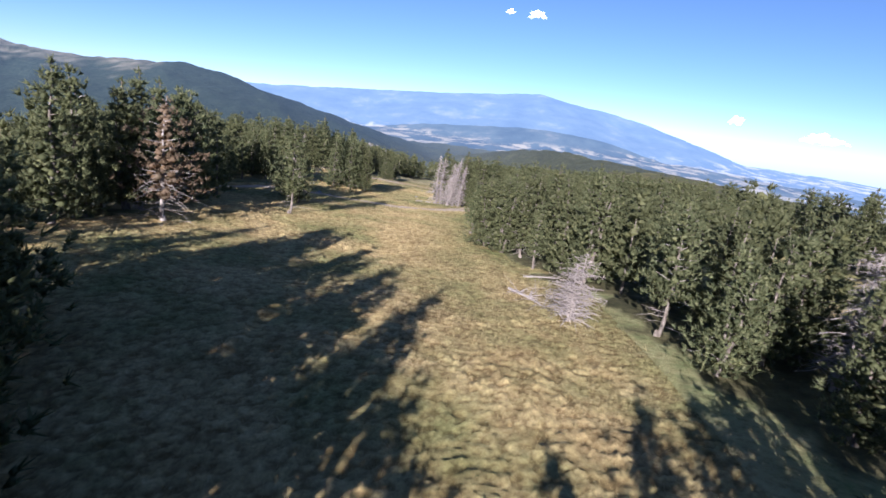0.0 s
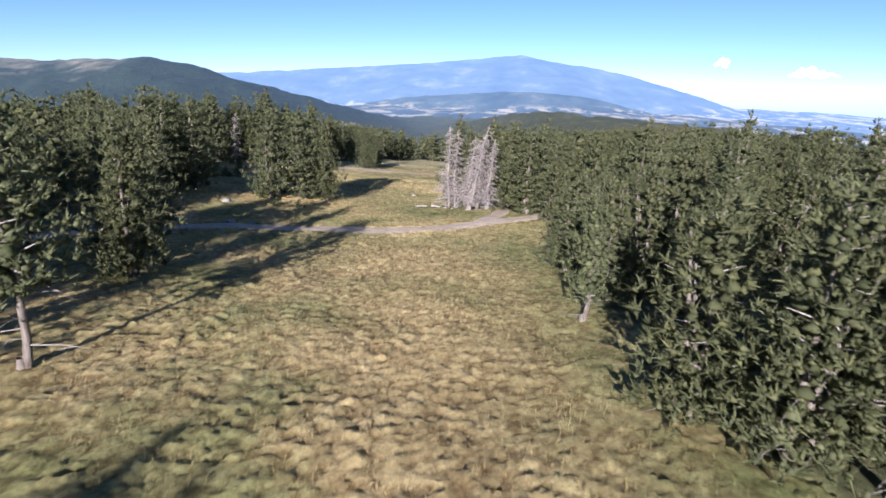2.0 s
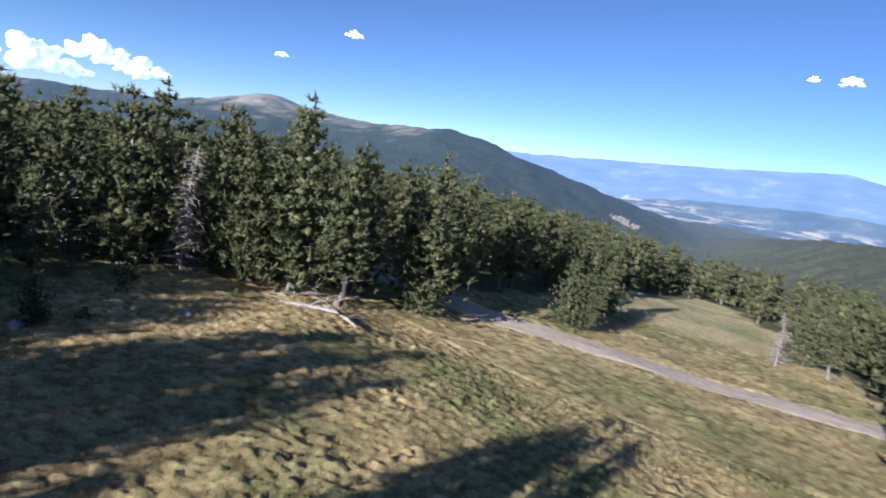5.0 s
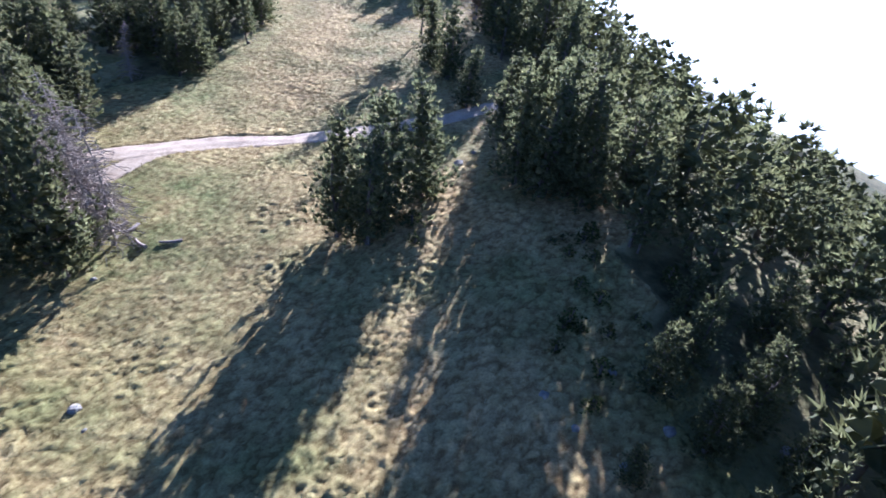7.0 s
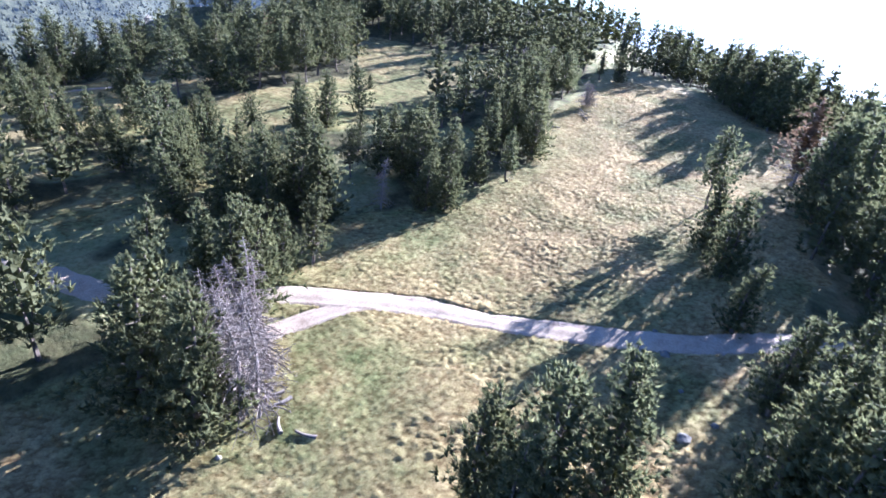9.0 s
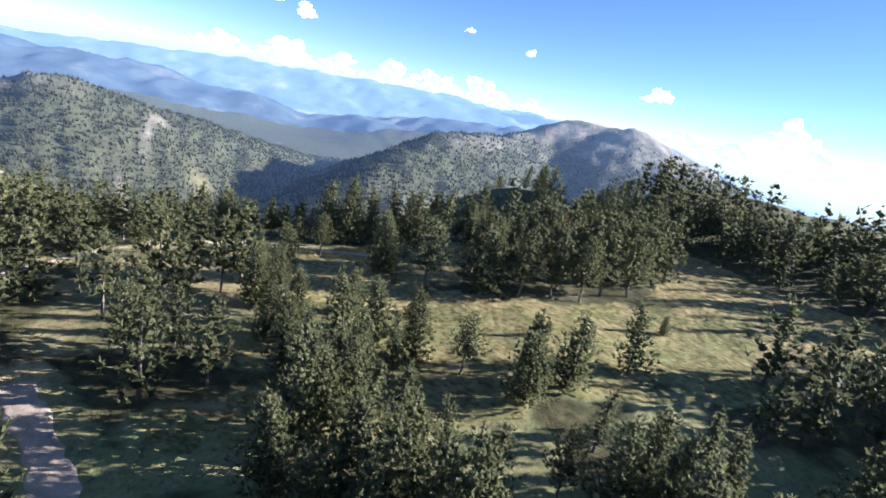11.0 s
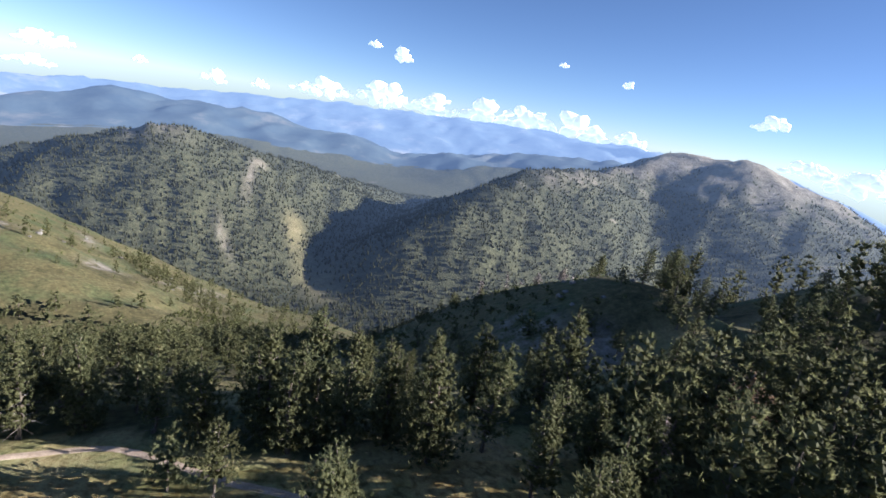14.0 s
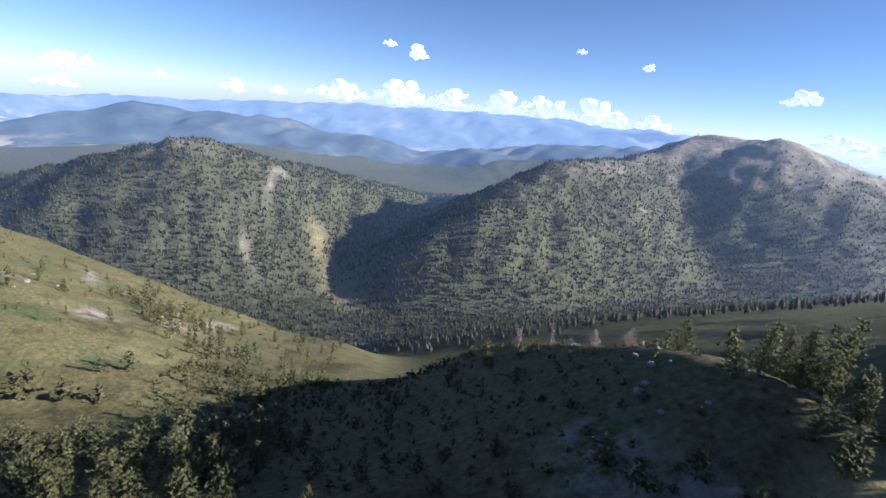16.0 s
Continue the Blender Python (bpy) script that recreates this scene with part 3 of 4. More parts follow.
def clump(soup, rng, at_, out, size, spikes, slot=0):
    """A tuft of needles: a close, uneven heart with short shoots that stand out of it, outward and up."""
    out = out / (np.linalg.norm(out) + 1e-9)
    a = rng.uniform(0, 6.28)
    c, s = np.cos(a), np.sin(a)
    v = OCTA_V * rng.uniform(0.16, 0.55, (6, 1)) * size
    v = v @ np.array([(c, s, 0), (-s, c, 0), (0, 0, 1)])
    v[:, 2] += rng.uniform(-0.5, 0.5) * v[:, 0] + 0.25 * (v @ out)
    soup.add(at_ + v, OCTA_F, slot)
    d = out * 0.5 + np.array((0, 0, 0.5)) + rng.normal(0, 0.55, (spikes, 3))
    d /= np.linalg.norm(d, axis=1)[:, None]
    w = np.cross(d, rng.normal(0, 1, (spikes, 3)))
    w /= np.linalg.norm(w, axis=1)[:, None] + 1e-9
    length, wide = size * rng.uniform(0.7, 1.25, (spikes, 1)), size * rng.uniform(0.08, 0.15, (spikes, 1))
    o = at_ + d * size * 0.1
    soup.add(np.stack([o - w * wide, o + d * length, o + w * wide], 1).reshape(-1, 3), np.arange(spikes * 3).reshape(-1, 3), slot)


def inner_crown(soup, rng, tall, wide, low, taper, count, size, slot=0, lean=(0.0, 0.0)):
    """The close, shaded inside of a crown: loose dark hearts of foliage round the stem."""
    for i in range(count):
        k = (i + rng.uniform()) / count * 0.94
        r = wide * (1 - k) ** taper * min(1.0, 0.5 + 2.4 * k) * rng.uniform(0.08, 0.55)
        a = i * 2.4 + rng.normal(0, 0.3)
        h = low + 0.03 + (0.95 - low) * k
        v = OCTA_V * rng.uniform(0.6, 1.1, (6, 1)) * size * (1.0 - 0.45 * k)
        soup.add(v + np.array((r * math.cos(a) + lean[0] * h ** 2, r * math.sin(a) + lean[1] * h ** 2, tall * h)), OCTA_F, slot)


def tufted(soup, rng, tall, wide, low, taper, count, size, spikes, whorls, slot=0, lean=(0.0, 0.0)):
    """Tufts in uneven storeys round a stem, with lobes and gaps between them."""
    phase, lobes, swell = rng.uniform(0, 6.28, whorls + 2), rng.randint(3, 6, whorls + 2), rng.uniform(0.78, 1.18, whorls + 2)
    made = 0
    while made < count:
        k = rng.uniform(0, 1)
        shape = (1 - k) ** taper * min(1.0, 0.6 + 2.2 * k) + 0.06
        if rng.uniform() > 0.12 + shape:
            continue
        storey = int(k * whorls + 0.5)
        a = rng.uniform(0, 6.283)
        lobe = swell[storey] * (0.84 + 0.26 * math.sin(lobes[storey] * a + phase[storey]))
        q = math.sqrt(rng.uniform(0.30, 1.06))
        r = 1.22 * wide * shape * lobe * q
        h = k + 0.5 * (storey / whorls - k) + (0.05 * q - 0.03) * lobe
        h = low + (0.985 - low) * min(max(h, 0.0), 1.0)
        out = np.array((math.cos(a), math.sin(a), 0.35))
        clump(soup, rng, np.array((r * out[0] + lean[0] * h ** 2, r * out[1] + lean[1] * h ** 2, tall * h)), out, size * rng.uniform(0.75, 1.25) * (1.0 - 0.2 * k), spikes, slot)
        made += 1


def stem_points(rng, tall, lean, steps=8):
    bend, turn = rng.normal(0, 0.03, 2), rng.uniform(0, 6.28)
    k = np.linspace(0, 1, steps)
    wob = np.cumsum(rng.normal(0, 0.012, (steps, 2)), axis=0) * tall
    x = lean * tall * k * math.cos(turn) + bend[0] * tall * k ** 2 + wob[:, 0]
    y = lean * tall * k * math.sin(turn) + bend[1] * tall * k ** 2 + wob[:, 1]
    return np.stack([x, y, k * tall - 0.25 * (k == 0)], -1)


def limb(rng, start, turn, length, rise, droop):
    k = np.linspace(0, 1, 5)
    side = rng.normal(0, 0.12)
    x = length * k * math.cos(turn) - side * length * k ** 2 * math.sin(turn)
    y = length * k * math.sin(turn) + side * length * k ** 2 * math.cos(turn)
    z = length * (rise * k + droop * k ** 2)
    return start + np.stack([x, y, z], -1)


def pine(seed, tall, wide, low, clumps, spikes, size, dead_low=0.0, tops=1, spare=0.0, taper=0.74):
    """One pine: a trunk, its bare limbs and its crown, as three soups. low: where the crown begins; dead_low: bare lower limbs."""
    rng = np.random.RandomState(seed)
    trunk, bare, crown = Soup(), Soup(), Soup()
    stems = []
    for k in range(tops):
        p = stem_points(rng, tall * (1 - 0.14 * k * rng.uniform(0.5, 1.2)), 0.02 + 0.05 * k)
        if k:
            p[:, :2] += rng.normal(0, 0.16, 2)
        stems.append(p)
        tube(trunk, p, tall * 0.015 + 0.03, 0.03, 7)
    a = np.arange(7) * 6.283 / 7
    flare = np.stack([np.cos(a) * tall * 0.027, np.sin(a) * tall * 0.027, 0 * a - 0.15], -1)
    collar = np.stack([np.cos(a) * tall * 0.0165, np.sin(a) * tall * 0.0165, 0 * a + 0.5], -1)
    trunk.add(np.concatenate([flare, collar]), [t for j in range(7) for t in ((j, (j + 1) % 7, 7 + (j + 1) % 7), (j, 7 + (j + 1) % 7, 7 + j))])
    whorls = max(3, int(tall * 1.1))
    for i in range(whorls * 3):
        k = (i + rng.uniform()) / (whorls * 3)
        h = low + (0.97 - low) * k
        stem = stems[i % len(stems)]
        start = np.array([np.interp(h, np.linspace(0, 1, len(stem)), stem[:, c]) for c in range(3)])
        reach = wide * ((1 - k) ** taper * min(1.0, 0.6 + 2.2 * k) + 0.06) * (1.1 if rng.uniform() < spare else 0.75)
        tube(bare, limb(rng, start, i * 2.4, reach, rng.uniform(-0.05, 0.35), 0.2)[[0, 3]], 0.03 + 0.003 * tall * (1 - k), 0.012, 3)
    for k, stem in enumerate(stems):
        top, high = stem[-1], stem[-1, 2]
        share = 1.0 if tops == 1 else (0.62, 0.38, 0.30)[k] if tops == 3 else (0.65, 0.5)[k]
        tufted(crown, rng, high, wide * (1.0 if k == 0 else 0.75), low, taper, int(clumps * share), size, spikes, whorls, 0, (top[0], top[1]))
        if k == 0:
            inner_crown(crown, rng, high, wide * (1.0 - spare), max(low, 0.04), taper, 80 if tall > 3 else 10, 0.46 if tall > 3 else 0.15, 0, (top[0], top[1]))
    for stem in stems:
        for q in (0.90, 0.95, 1.0):
            clump(crown, rng, np.array([np.interp(q, np.linspace(0, 1, len(stem)), stem[:, c]) for c in range(3)]), np.array((0, 0, 1.0)), size * 0.8, spikes)
    if dead_low > 0:
        n = int(22 * dead_low)
        for i in range(n):
            h = rng.uniform(0.06, low + 0.25)
            start = np.array([np.interp(h, np.linspace(0, 1, len(stems[0])), stems[0][:, c]) for c in range(3)])
            p = limb(rng, start, rng.uniform(0, 6.28), wide * rng.uniform(0.5, 1.05), rng.uniform(-0.1, 0.25), rng.uniform(-0.45, 0.1))
            tube(bare, p[[0, 2, 4]], 0.03, 0.008, 3)
            for q in (2, 3):
                tube(bare, limb(rng, p[q], rng.uniform(0, 6.28), wide * 0.28, rng.uniform(-0.2, 0.5), 0.1)[::4], 0.02, 0.006, 3)
    return trunk, bare, crown


def snag(seed, tall, wide, count, stems=1, droop=-0.35):
    """A dead tree: bleached stems with bare, twiggy limbs."""
    rng = np.random.RandomState(seed)
    trunk, bare = Soup(), Soup()
    for k in range(stems):
        p = stem_points(rng, tall * (1 - 0.12 * k), 0.05 + 0.05 * k)
        if k:
            p[:, :2] += rng.normal(0, 0.45, 2)
        tube(trunk, p, tall * 0.012 + 0.03, 0.02, 6)
        for i in range(count):
            h = 0.10 + 0.88 * (i + rng.uniform()) / count
            start = np.array([np.interp(h, np.linspace(0, 1, len(p)), p[:, c]) for c in range(3)])
            reach = wide * (1.05 - h) ** 0.6 * rng.uniform(0.35, 1.1)
            q = limb(rng, start, i * 2.4 + rng.normal(0, 0.6), reach, rng.uniform(-0.05, 0.5), droop * rng.uniform(0.2, 1.3))
            tube(bare, q[[0, 2, 4]], 0.040 * (1.1 - h) + 0.020, 0.011, 3)
            for j in (1, 1, 2, 2, 3, 3, 4):
                tube(bare, limb(rng, q[j], rng.uniform(0, 6.28), reach * rng.uniform(0.2, 0.5), rng.uniform(-0.7, 0.3), -0.1)[::4], 0.021, 0.008, 3)
    return trunk, bare


def make_tree(name, label, soups, mats, category="tree", group=""):
    base = new(name)
    base.empty_display_size = 0.5
    for part_name, soup, m in zip(("trunk", "limb", "crown"), soups, mats):
        if soup is not None and soup.n:
            ob = soup.build(part_name, [m], base, True)
            if part_name != "trunk":
                ob["kind"] = "stuff"
    return tagged(base, label, category, group)


PINES = [make_tree("pine_tree", lab, pine(k * 7 + 3, t, w, lo, cl, sp, si, dl, tp, bare_share, taper), (BARK, DEADWOOD if dl else BARK, NEEDLES), group="mountain pines")
         for k, (lab, t, w, lo, cl, sp, si, dl, tp, bare_share, taper) in enumerate((
             ("tall dense green mountain pine with ragged crown", 10, 2.3, 0.06, 400, 7, 0.43, 0.0, 1, 0.0, 0.66),
             ("broad bushy green mountain pine with several tops", 9, 2.7, 0.05, 430, 7, 0.44, 0.2, 3, 0.0, 0.50),
             ("slender green mountain pine with pale bare lower limbs", 10, 1.8, 0.20, 330, 7, 0.38, 0.6, 1, 0.03, 0.70),
             ("green mountain pine with clear grey trunk below the crown", 10, 2.9, 0.30, 360, 7, 0.42, 0.35, 1, 0.04, 0.48),
             ("twin-topped green mountain pine, thick to the ground", 9.5, 2.2, 0.05, 410, 7, 0.43, 0.0, 2, 0.0, 0.60),
             ("thin-crowned green mountain pine with many dead limbs", 10, 2.1, 0.16, 300, 7, 0.37, 0.9, 1, 0.2, 0.60),
             ("green mountain pine with a full ragged crown", 10, 2.4, 0.06, 270, 5, 0.50, 0.0, 1, 0.0, 0.60)))]
SNAGS = [make_tree("dead_tree", lab, (*snag(90 + k, t, w, c, st, dr), None), (DEADWOOD, DEADWOOD, None), group="dead pines")
         for k, (lab, t, w, c, st, dr) in enumerate((
             ("bleached dead pine with bare drooping limbs", 9, 2.3, 120, 1, -0.6),
             ("pair of bleached dead pine stems, bare and twiggy", 9.5, 1.9, 75, 3, -0.5),
             ("low broad dead pine with tangled silver limbs", 5, 2.6, 60, 3, -0.2)))]
BROWN = make_tree("withered_tree", "withered pine with brown needles and pale trunk", pine(55, 9, 2.9, 0.18, 260, 8, 0.30, 2.0, 1, 0.35, 0.6), (DEADWOOD, DEADWOOD, RUST), group="dead pines")
BUSH = make_tree("juniper_bush", "low dark green juniper bush in grass", pine(77, 1.1, 0.8, 0.05, 60, 5, 0.19, 0, 2), (BARK, BARK, HEATH), "bush", "juniper bushes")
STOCK = PINES + SNAGS + [BROWN, BUSH]
SIZE = {o: s for o, s in zip(STOCK, (10, 9, 10, 10, 9.5, 10, 10, 9, 9.5, 5, 9, 1.1))}
used = set()
taken = []
place_rng = np.random.RandomState(5)


def plant(kind, x, y, tall, turn=None, lean=0.0):
    """Stands one more of a kind on the ground; the first takes the model itself."""
    s = tall / SIZE[kind]
    turn = place_rng.uniform(0, 360) if turn is None else turn
    m = pose(x, y, float(height(x, y)) - 0.05, lean, 0, turn)
    taken.append((x, y))
    if kind in used:
        ob = copy_thing(kind, m)
    else:
        used.add(kind)
        ob = kind
        ob.matrix_basis = m
    k = s * place_rng.uniform(0.92, 1.08)
    ob.scale = (k, k, s)
    return ob


# trees that stand out one by one: kind, x, y, height
A, B, C, D, E_, F_, G_ = PINES
S1, S2, S3 = SNAGS
START = ((G_, 6, -5.5, 11), (G_, 10.6, -3, 11), (G_, 12.6, -1.5, 10.5), (E_, 14.8, 0.5, 10), (G_, 3, -6, 11), (G_, 8.5, -4.5, 10), (A, -7, 4.0, 11.4), (B, -7.2, 0.6, 10.5), (A, -11, 9.5, 11.5), (E_, -11.5, 5.5, 11.5), (A, -14.5, 15.3, 11.6), (B, -15.2, 11, 11.5), (G_, -9.5, -2.5, 11.5), (G_, -6, -6, 11.5), (A, -14, 2, 12), (B, -18, 8, 12), (B, 11, 11.5, 5.5), (C, 14.5, 13, 6), (E_, 17.5, 22, 7), (S1, 20, 27, 7.5))
WEST_EDGE = ((A, -18.8, 23, 11.2), (B, -19.5, 18.5, 12), (A, -21.5, 13.5, 12), (A, -24, 18, 12), (B, -17, 4.5, 12), (A, -21, 7, 12), (E_, -12.5, -3, 12), (A, -17, 20, 11.5), (B, -12.8, 13, 10.5), (E_, -9, 7, 10.5), (A, -16, -2, 12), (BROWN, -24.9, 48.2, 10.8), (A, -28.5, 51, 12.5), (D, -18.2, 62.6, 9.3), (A, -29.5, 41, 12), (B, -30.5, 45.5, 12), (E_, -29.5, 50.5, 11.5), (A, -29, 55, 12), (B, -28, 59, 11.5), (E_, -31, 61, 12), (A, -32.5, 66.5, 12.5), (B, -34, 71, 12),
             (E_, -34.4, 79.5, 11), (A, -36.5, 76, 11), (B, -39, 82, 10), (E_, -17.2, 108.4, 9.3), (B, -19.8, 107.0, 9.6), (E_, -22.4, 103.8, 9.4), (B, -22.6, 77.0, 8.4), (E_, -20.4, 73.5, 8.4), (E_, -25.0, 84.8, 6.4), (E_, -19.2, 109.4, 8.6),
             (A, -29.4, 101.4, 9.4), (B, -31.2, 103, 9.6), (A, -33.2, 102.6, 10), (E_, -34.3, 104, 9), (A, -30.6, 99, 9.6), (B, -32.6, 99.6, 10), (E_, -28.6, 92.8, 8), (A, -31.2, 92.0, 8.4), (B, -34, 93, 8), (B, -37.8, 102.6, 8.5), (E_, -40.4, 103.6, 8.5))
ROW = ((E_, -45.5, 129, 10.5), (F_, -42.4, 131, 9.4), (B, -39.8, 133.4, 10.2), (A, -41.5, 136, 11), (S1, -37.5, 135.3, 7.8), (E_, -35.6, 138.8, 10.4), (B, -37.8, 138.6, 10.6), (A, -33.5, 140.4, 12.8), (F_, -34.6, 142.2, 12), (C, -30.6, 141.8, 10.6), (A, -32.6, 146, 10.8), (E_, -28.3, 149, 12.2), (C, -31.2, 151.5, 11), (A, -35, 148, 11),
       (E_, -30, 157, 11), (B, -20.7, 164.7, 6.6), (B, -19.6, 165.6, 5.6), (D, -33, 168, 9), (E_, -27, 182, 9), (C, -31.5, 182.5, 10), (C, -23, 187, 9.5), (E_, -19.5, 177, 8), (B, 1.5, 186, 8), (C, 3.5, 181, 8), (S1, -1.6, 180.2, 6.2), (S2, 4.2, 151, 8))
DWARF = ((B, -35.7, 120.6, 4.6), (E_, -37.5, 119, 5.6), (B, -39, 122.5, 5.4), (B, -37.2, 123.8, 4.4), (E_, -41, 120, 4.2), (B, -33.6, 125.5, 2.4), (B, -40.5, 125, 3.4), (E_, -38.5, 115.5, 4.5), (B, -42.5, 116.5, 5))
EAST_EDGE = ((B, 14.7, 28, 6.8), (A, 16.6, 32.2, 8), (E_, 18.2, 30.2, 8), (A, 17.5, 35, 8.5), (B, 20.4, 31, 8), (S1, 23.4, 31.7, 7), (S3, 8.4, 34.4, 4.6), (C, 15.5, 38, 7.5), (B, 17, 41, 8.5), (C, 8.6, 51.5, 6.6), (F_, 8.1, 57.5, 8), (B, 6.1, 58.9, 8.2), (B, 4.5, 61.6, 7.6), (C, 3.1, 70.4, 6.8),
             (C, 7.5, 67.5, 8.5), (E_, 5.3, 73.8, 7.2), (B, 8.0, 76, 8), (B, 4.6, 80.8, 6.2), (E_, 6.4, 82.6, 7), (S1, 9.9, 85.4, 6), (E_, 12.4, 91.6, 10.4), (B, 14.6, 93.2, 9.2), (A, 16, 96, 10), (B, 18.6, 94, 9), (G_, 20, 97.4, 9), (E_, 14, 97.6, 8.4), (B, 10.6, 78.6, 8.6), (A, 11.8, 75, 9), (G_, 15.4, 80, 8.6), (B, 12.4, 47.4, 9.4), (A, 14.6, 49.2, 9.6), (E_, 11.0, 49.8, 8.8), (B, 28, 80, 7), (D, 33.5, 84, 6.2), (E_, 30.9, 78.4, 7.6), (B, 29.2, 75.2, 7.6), (G_, 31.1, 66.6, 7.6), (E_, 36.4, 88, 7.6), (B, 38.9, 91.8, 7.6), (B, 32.3, 94.5, 7.6), (G_, 35, 99.8, 7.6), (E_, 29.9, 96.8, 7.6), (F_, 7.4, 97.4, 7.5), (B, 7.8, 100.6, 6.4), (F_, 12.8, 101, 6), (E_, 16.8, 99.6, 7.6), (E_, 8.2, 61, 9), (D, 17.3, 82.6, 6.2), (E_, 13.6, 77.6, 8.4), (B, 16.2, 76.2, 7.4), (C, 17.2, 70.4, 6.4), (A, 24.4, 92.4, 8), (E_, 27.2, 97.6, 8), (B, 29.2, 95.4, 7), (D, 37.4, 112.4, 7.8), (E_, 40.6, 101.8, 6), (F_, 20.4, 90.2, 7.4), (E_, 21.8, 101.5, 7.6))
DEAD_STAND = ((S1, -2.9, 111.3, 10.0, 90, 2), (S1, -2.2, 112.0, 9.6, 90, 4), (S2, -0.4, 108.7, 10.2, 90, 9), (S1, 0.5, 109.6, 9.4, 80, 7), (S2, 1.8, 111.2, 8.8, 90, 3), (S1, -0.4, 111.4, 9.0, 60, 5), (S1, 1.6, 109.4, 8.4, 100, 8),
              (A, -1.7, 114.6, 11.5), (E_, 0.4, 113.2, 10.2), (A, 2.6, 115.4, 11.5), (B, 4.8, 112.9, 10.5), (E_, 5.3, 106.9, 10.2), (B, 5.9, 105.2, 9.6), (C, 7.4, 107.8, 10))
EAST = ((E_, 70.0, 117.4, 7), (C, 72.2, 115.4, 7.6), (F_, 74.4, 110, 8.4), (E_, 75.8, 105.8, 7.8), (C, 75.2, 100.6, 7), (B, 73.4, 96.4, 6.8), (F_, 78.2, 107.6, 7.8), (A, 82.5, 112.6, 6.4), (E_, 78, 91.4, 6.2), (A, 72, 86, 8), (E_, 72.4, 82.2, 9.2), (B, 69.9, 79, 9.4), (F_, 71, 74.4, 9.6), (E_, 65.8, 63.8, 7.6), (E_, 78, 78.2, 8.4), (B, 79.2, 73.4, 8.6), (S1, 66.4, 62, 6), (B, 56.7, 99.5, 7), (C, 51.6, 102.2, 7.5), (E_, 49.5, 101, 7), (B, 46.1, 92.4, 5.5), (E_, 43, 98.4, 7), (B, 41.5, 86.6, 4.5), (F_, 45.5, 100.5, 7.5), (B, 38.4, 56.4, 2.6), (B, 38.8, 72.1, 2.0), (D, 68.6, 69.6, 7.5), (D, 57.5, 71, 8), (B, 58.6, 86.8, 8.6), (E_, 60.6, 85.6, 8.2), (D, 48.3, 54.4, 8.4), (C, 64, 72.4, 8.8), (D, 47.3, 62.6, 9), (C, 48.6, 66, 9.5), (D, 49, 71, 9), (A, 49.8, 75, 9.2), (BROWN, 69, 53.5, 8), (C, 33, 91, 7), (F_, 35, 100, 8))
KNOLL = ((G_, 104, 40, 7), (G_, 106, 38, 7.5), (G_, 109, 37, 6.5), (D, 100, 41, 6), (S1, 168, 50, 5), (S2, 163, 51, 5.5), (S1, 150, 49, 5), (S3, 139, 46, 3), (S3, 131, 44, 3.2), (G_, 123, 41, 5.5),
         (G_, 103, 37.5, 8), (G_, 107.5, 41.5, 6), (G_, 111, 34, 5.5), (G_, 114, 31, 4.5), (G_, 117, 27, 4.5), (G_, 98.5, 38, 5),
         (G_, 85.5, 47.5, 7), (G_, 83.5, 50.5, 6), (G_, 88, 36, 7), (G_, 91, 32, 7), (G_, 86, 33, 8), (G_, 94, 27.5, 6.5), (G_, 97, 22.5, 6.5), (G_, 90, 26, 7.5),
         (G_, 87.5, 62, 3.6), (G_, 86.5, 65, 4.4), (G_, 89.5, 58.5, 3.4), (G_, 101, 17, 6), (G_, 94, 20, 7.5))
for row in (START, WEST_EDGE, ROW, DWARF, EAST_EDGE, DEAD_STAND, EAST, KNOLL):
    for kind, x, y, tall, *tilt in row:
        plant(kind, x, y, tall, *tilt)

# the wood behind them
LINE = ((0, -5), (-8, 115), (-28, 138), (-20, 114), (10, 93), (75, 80))


def scatter(n, x0, x1, y0, y1, gap, seed, density):
    """Random places that keep a distance, thinned by a density."""
    r = np.random.RandomState(seed)
    x, y = r.uniform(x0, x1, n), r.uniform(y0, y1, n)
    keep = r.uniform(0, 1, n) < density(x, y)
    x, y = x[keep], y[keep]
    cells, out = {}, []
    for p, q in list(taken) + list(zip(x, y)):
        c = (int(p // gap), int(q // gap))
        near = [o for i in (-1, 0, 1) for j in (-1, 0, 1) for o in cells.get((c[0] + i, c[1] + j), ())]
        if all((p - u) ** 2 + (q - v) ** 2 > gap * gap for u, v in near):
            cells.setdefault(c, []).append((p, q))
            out.append((p, q))
    return np.array(out[len(taken):] if len(out) >= len(taken) else out)


spots = scatter(22000, -130, 200, -120, 330, 3.2, 8, wooded)
own = {(round(a, 3), round(b, 3)) for a, b in taken}
spots = np.array([p for p in spots if (round(p[0], 3), round(p[1], 3)) not in own])
hidden = 70 * (spots[:, 1] < 5) + 25 * ((spots[:, 0] < -45) & (spots[:, 1] < 85))
order = np.argsort(from_line(LINE, spots[:, 0], spots[:, 1]) + hidden)
spots = spots[order]
NEAR = 40
for p in spots[:NEAR]:
    u = place_rng.uniform()
    kind = STOCK[int(place_rng.choice([0, 6, 1, 6, 2, 3, 6, 4, 4, 5]))] if u < 0.985 else SNAGS[int(place_rng.choice([0, 0, 1]))]
    steep = p[0] > 79
    plant(kind, p[0], p[1], place_rng.uniform(5.5, 11.2) * (0.5 if steep else 1.0))


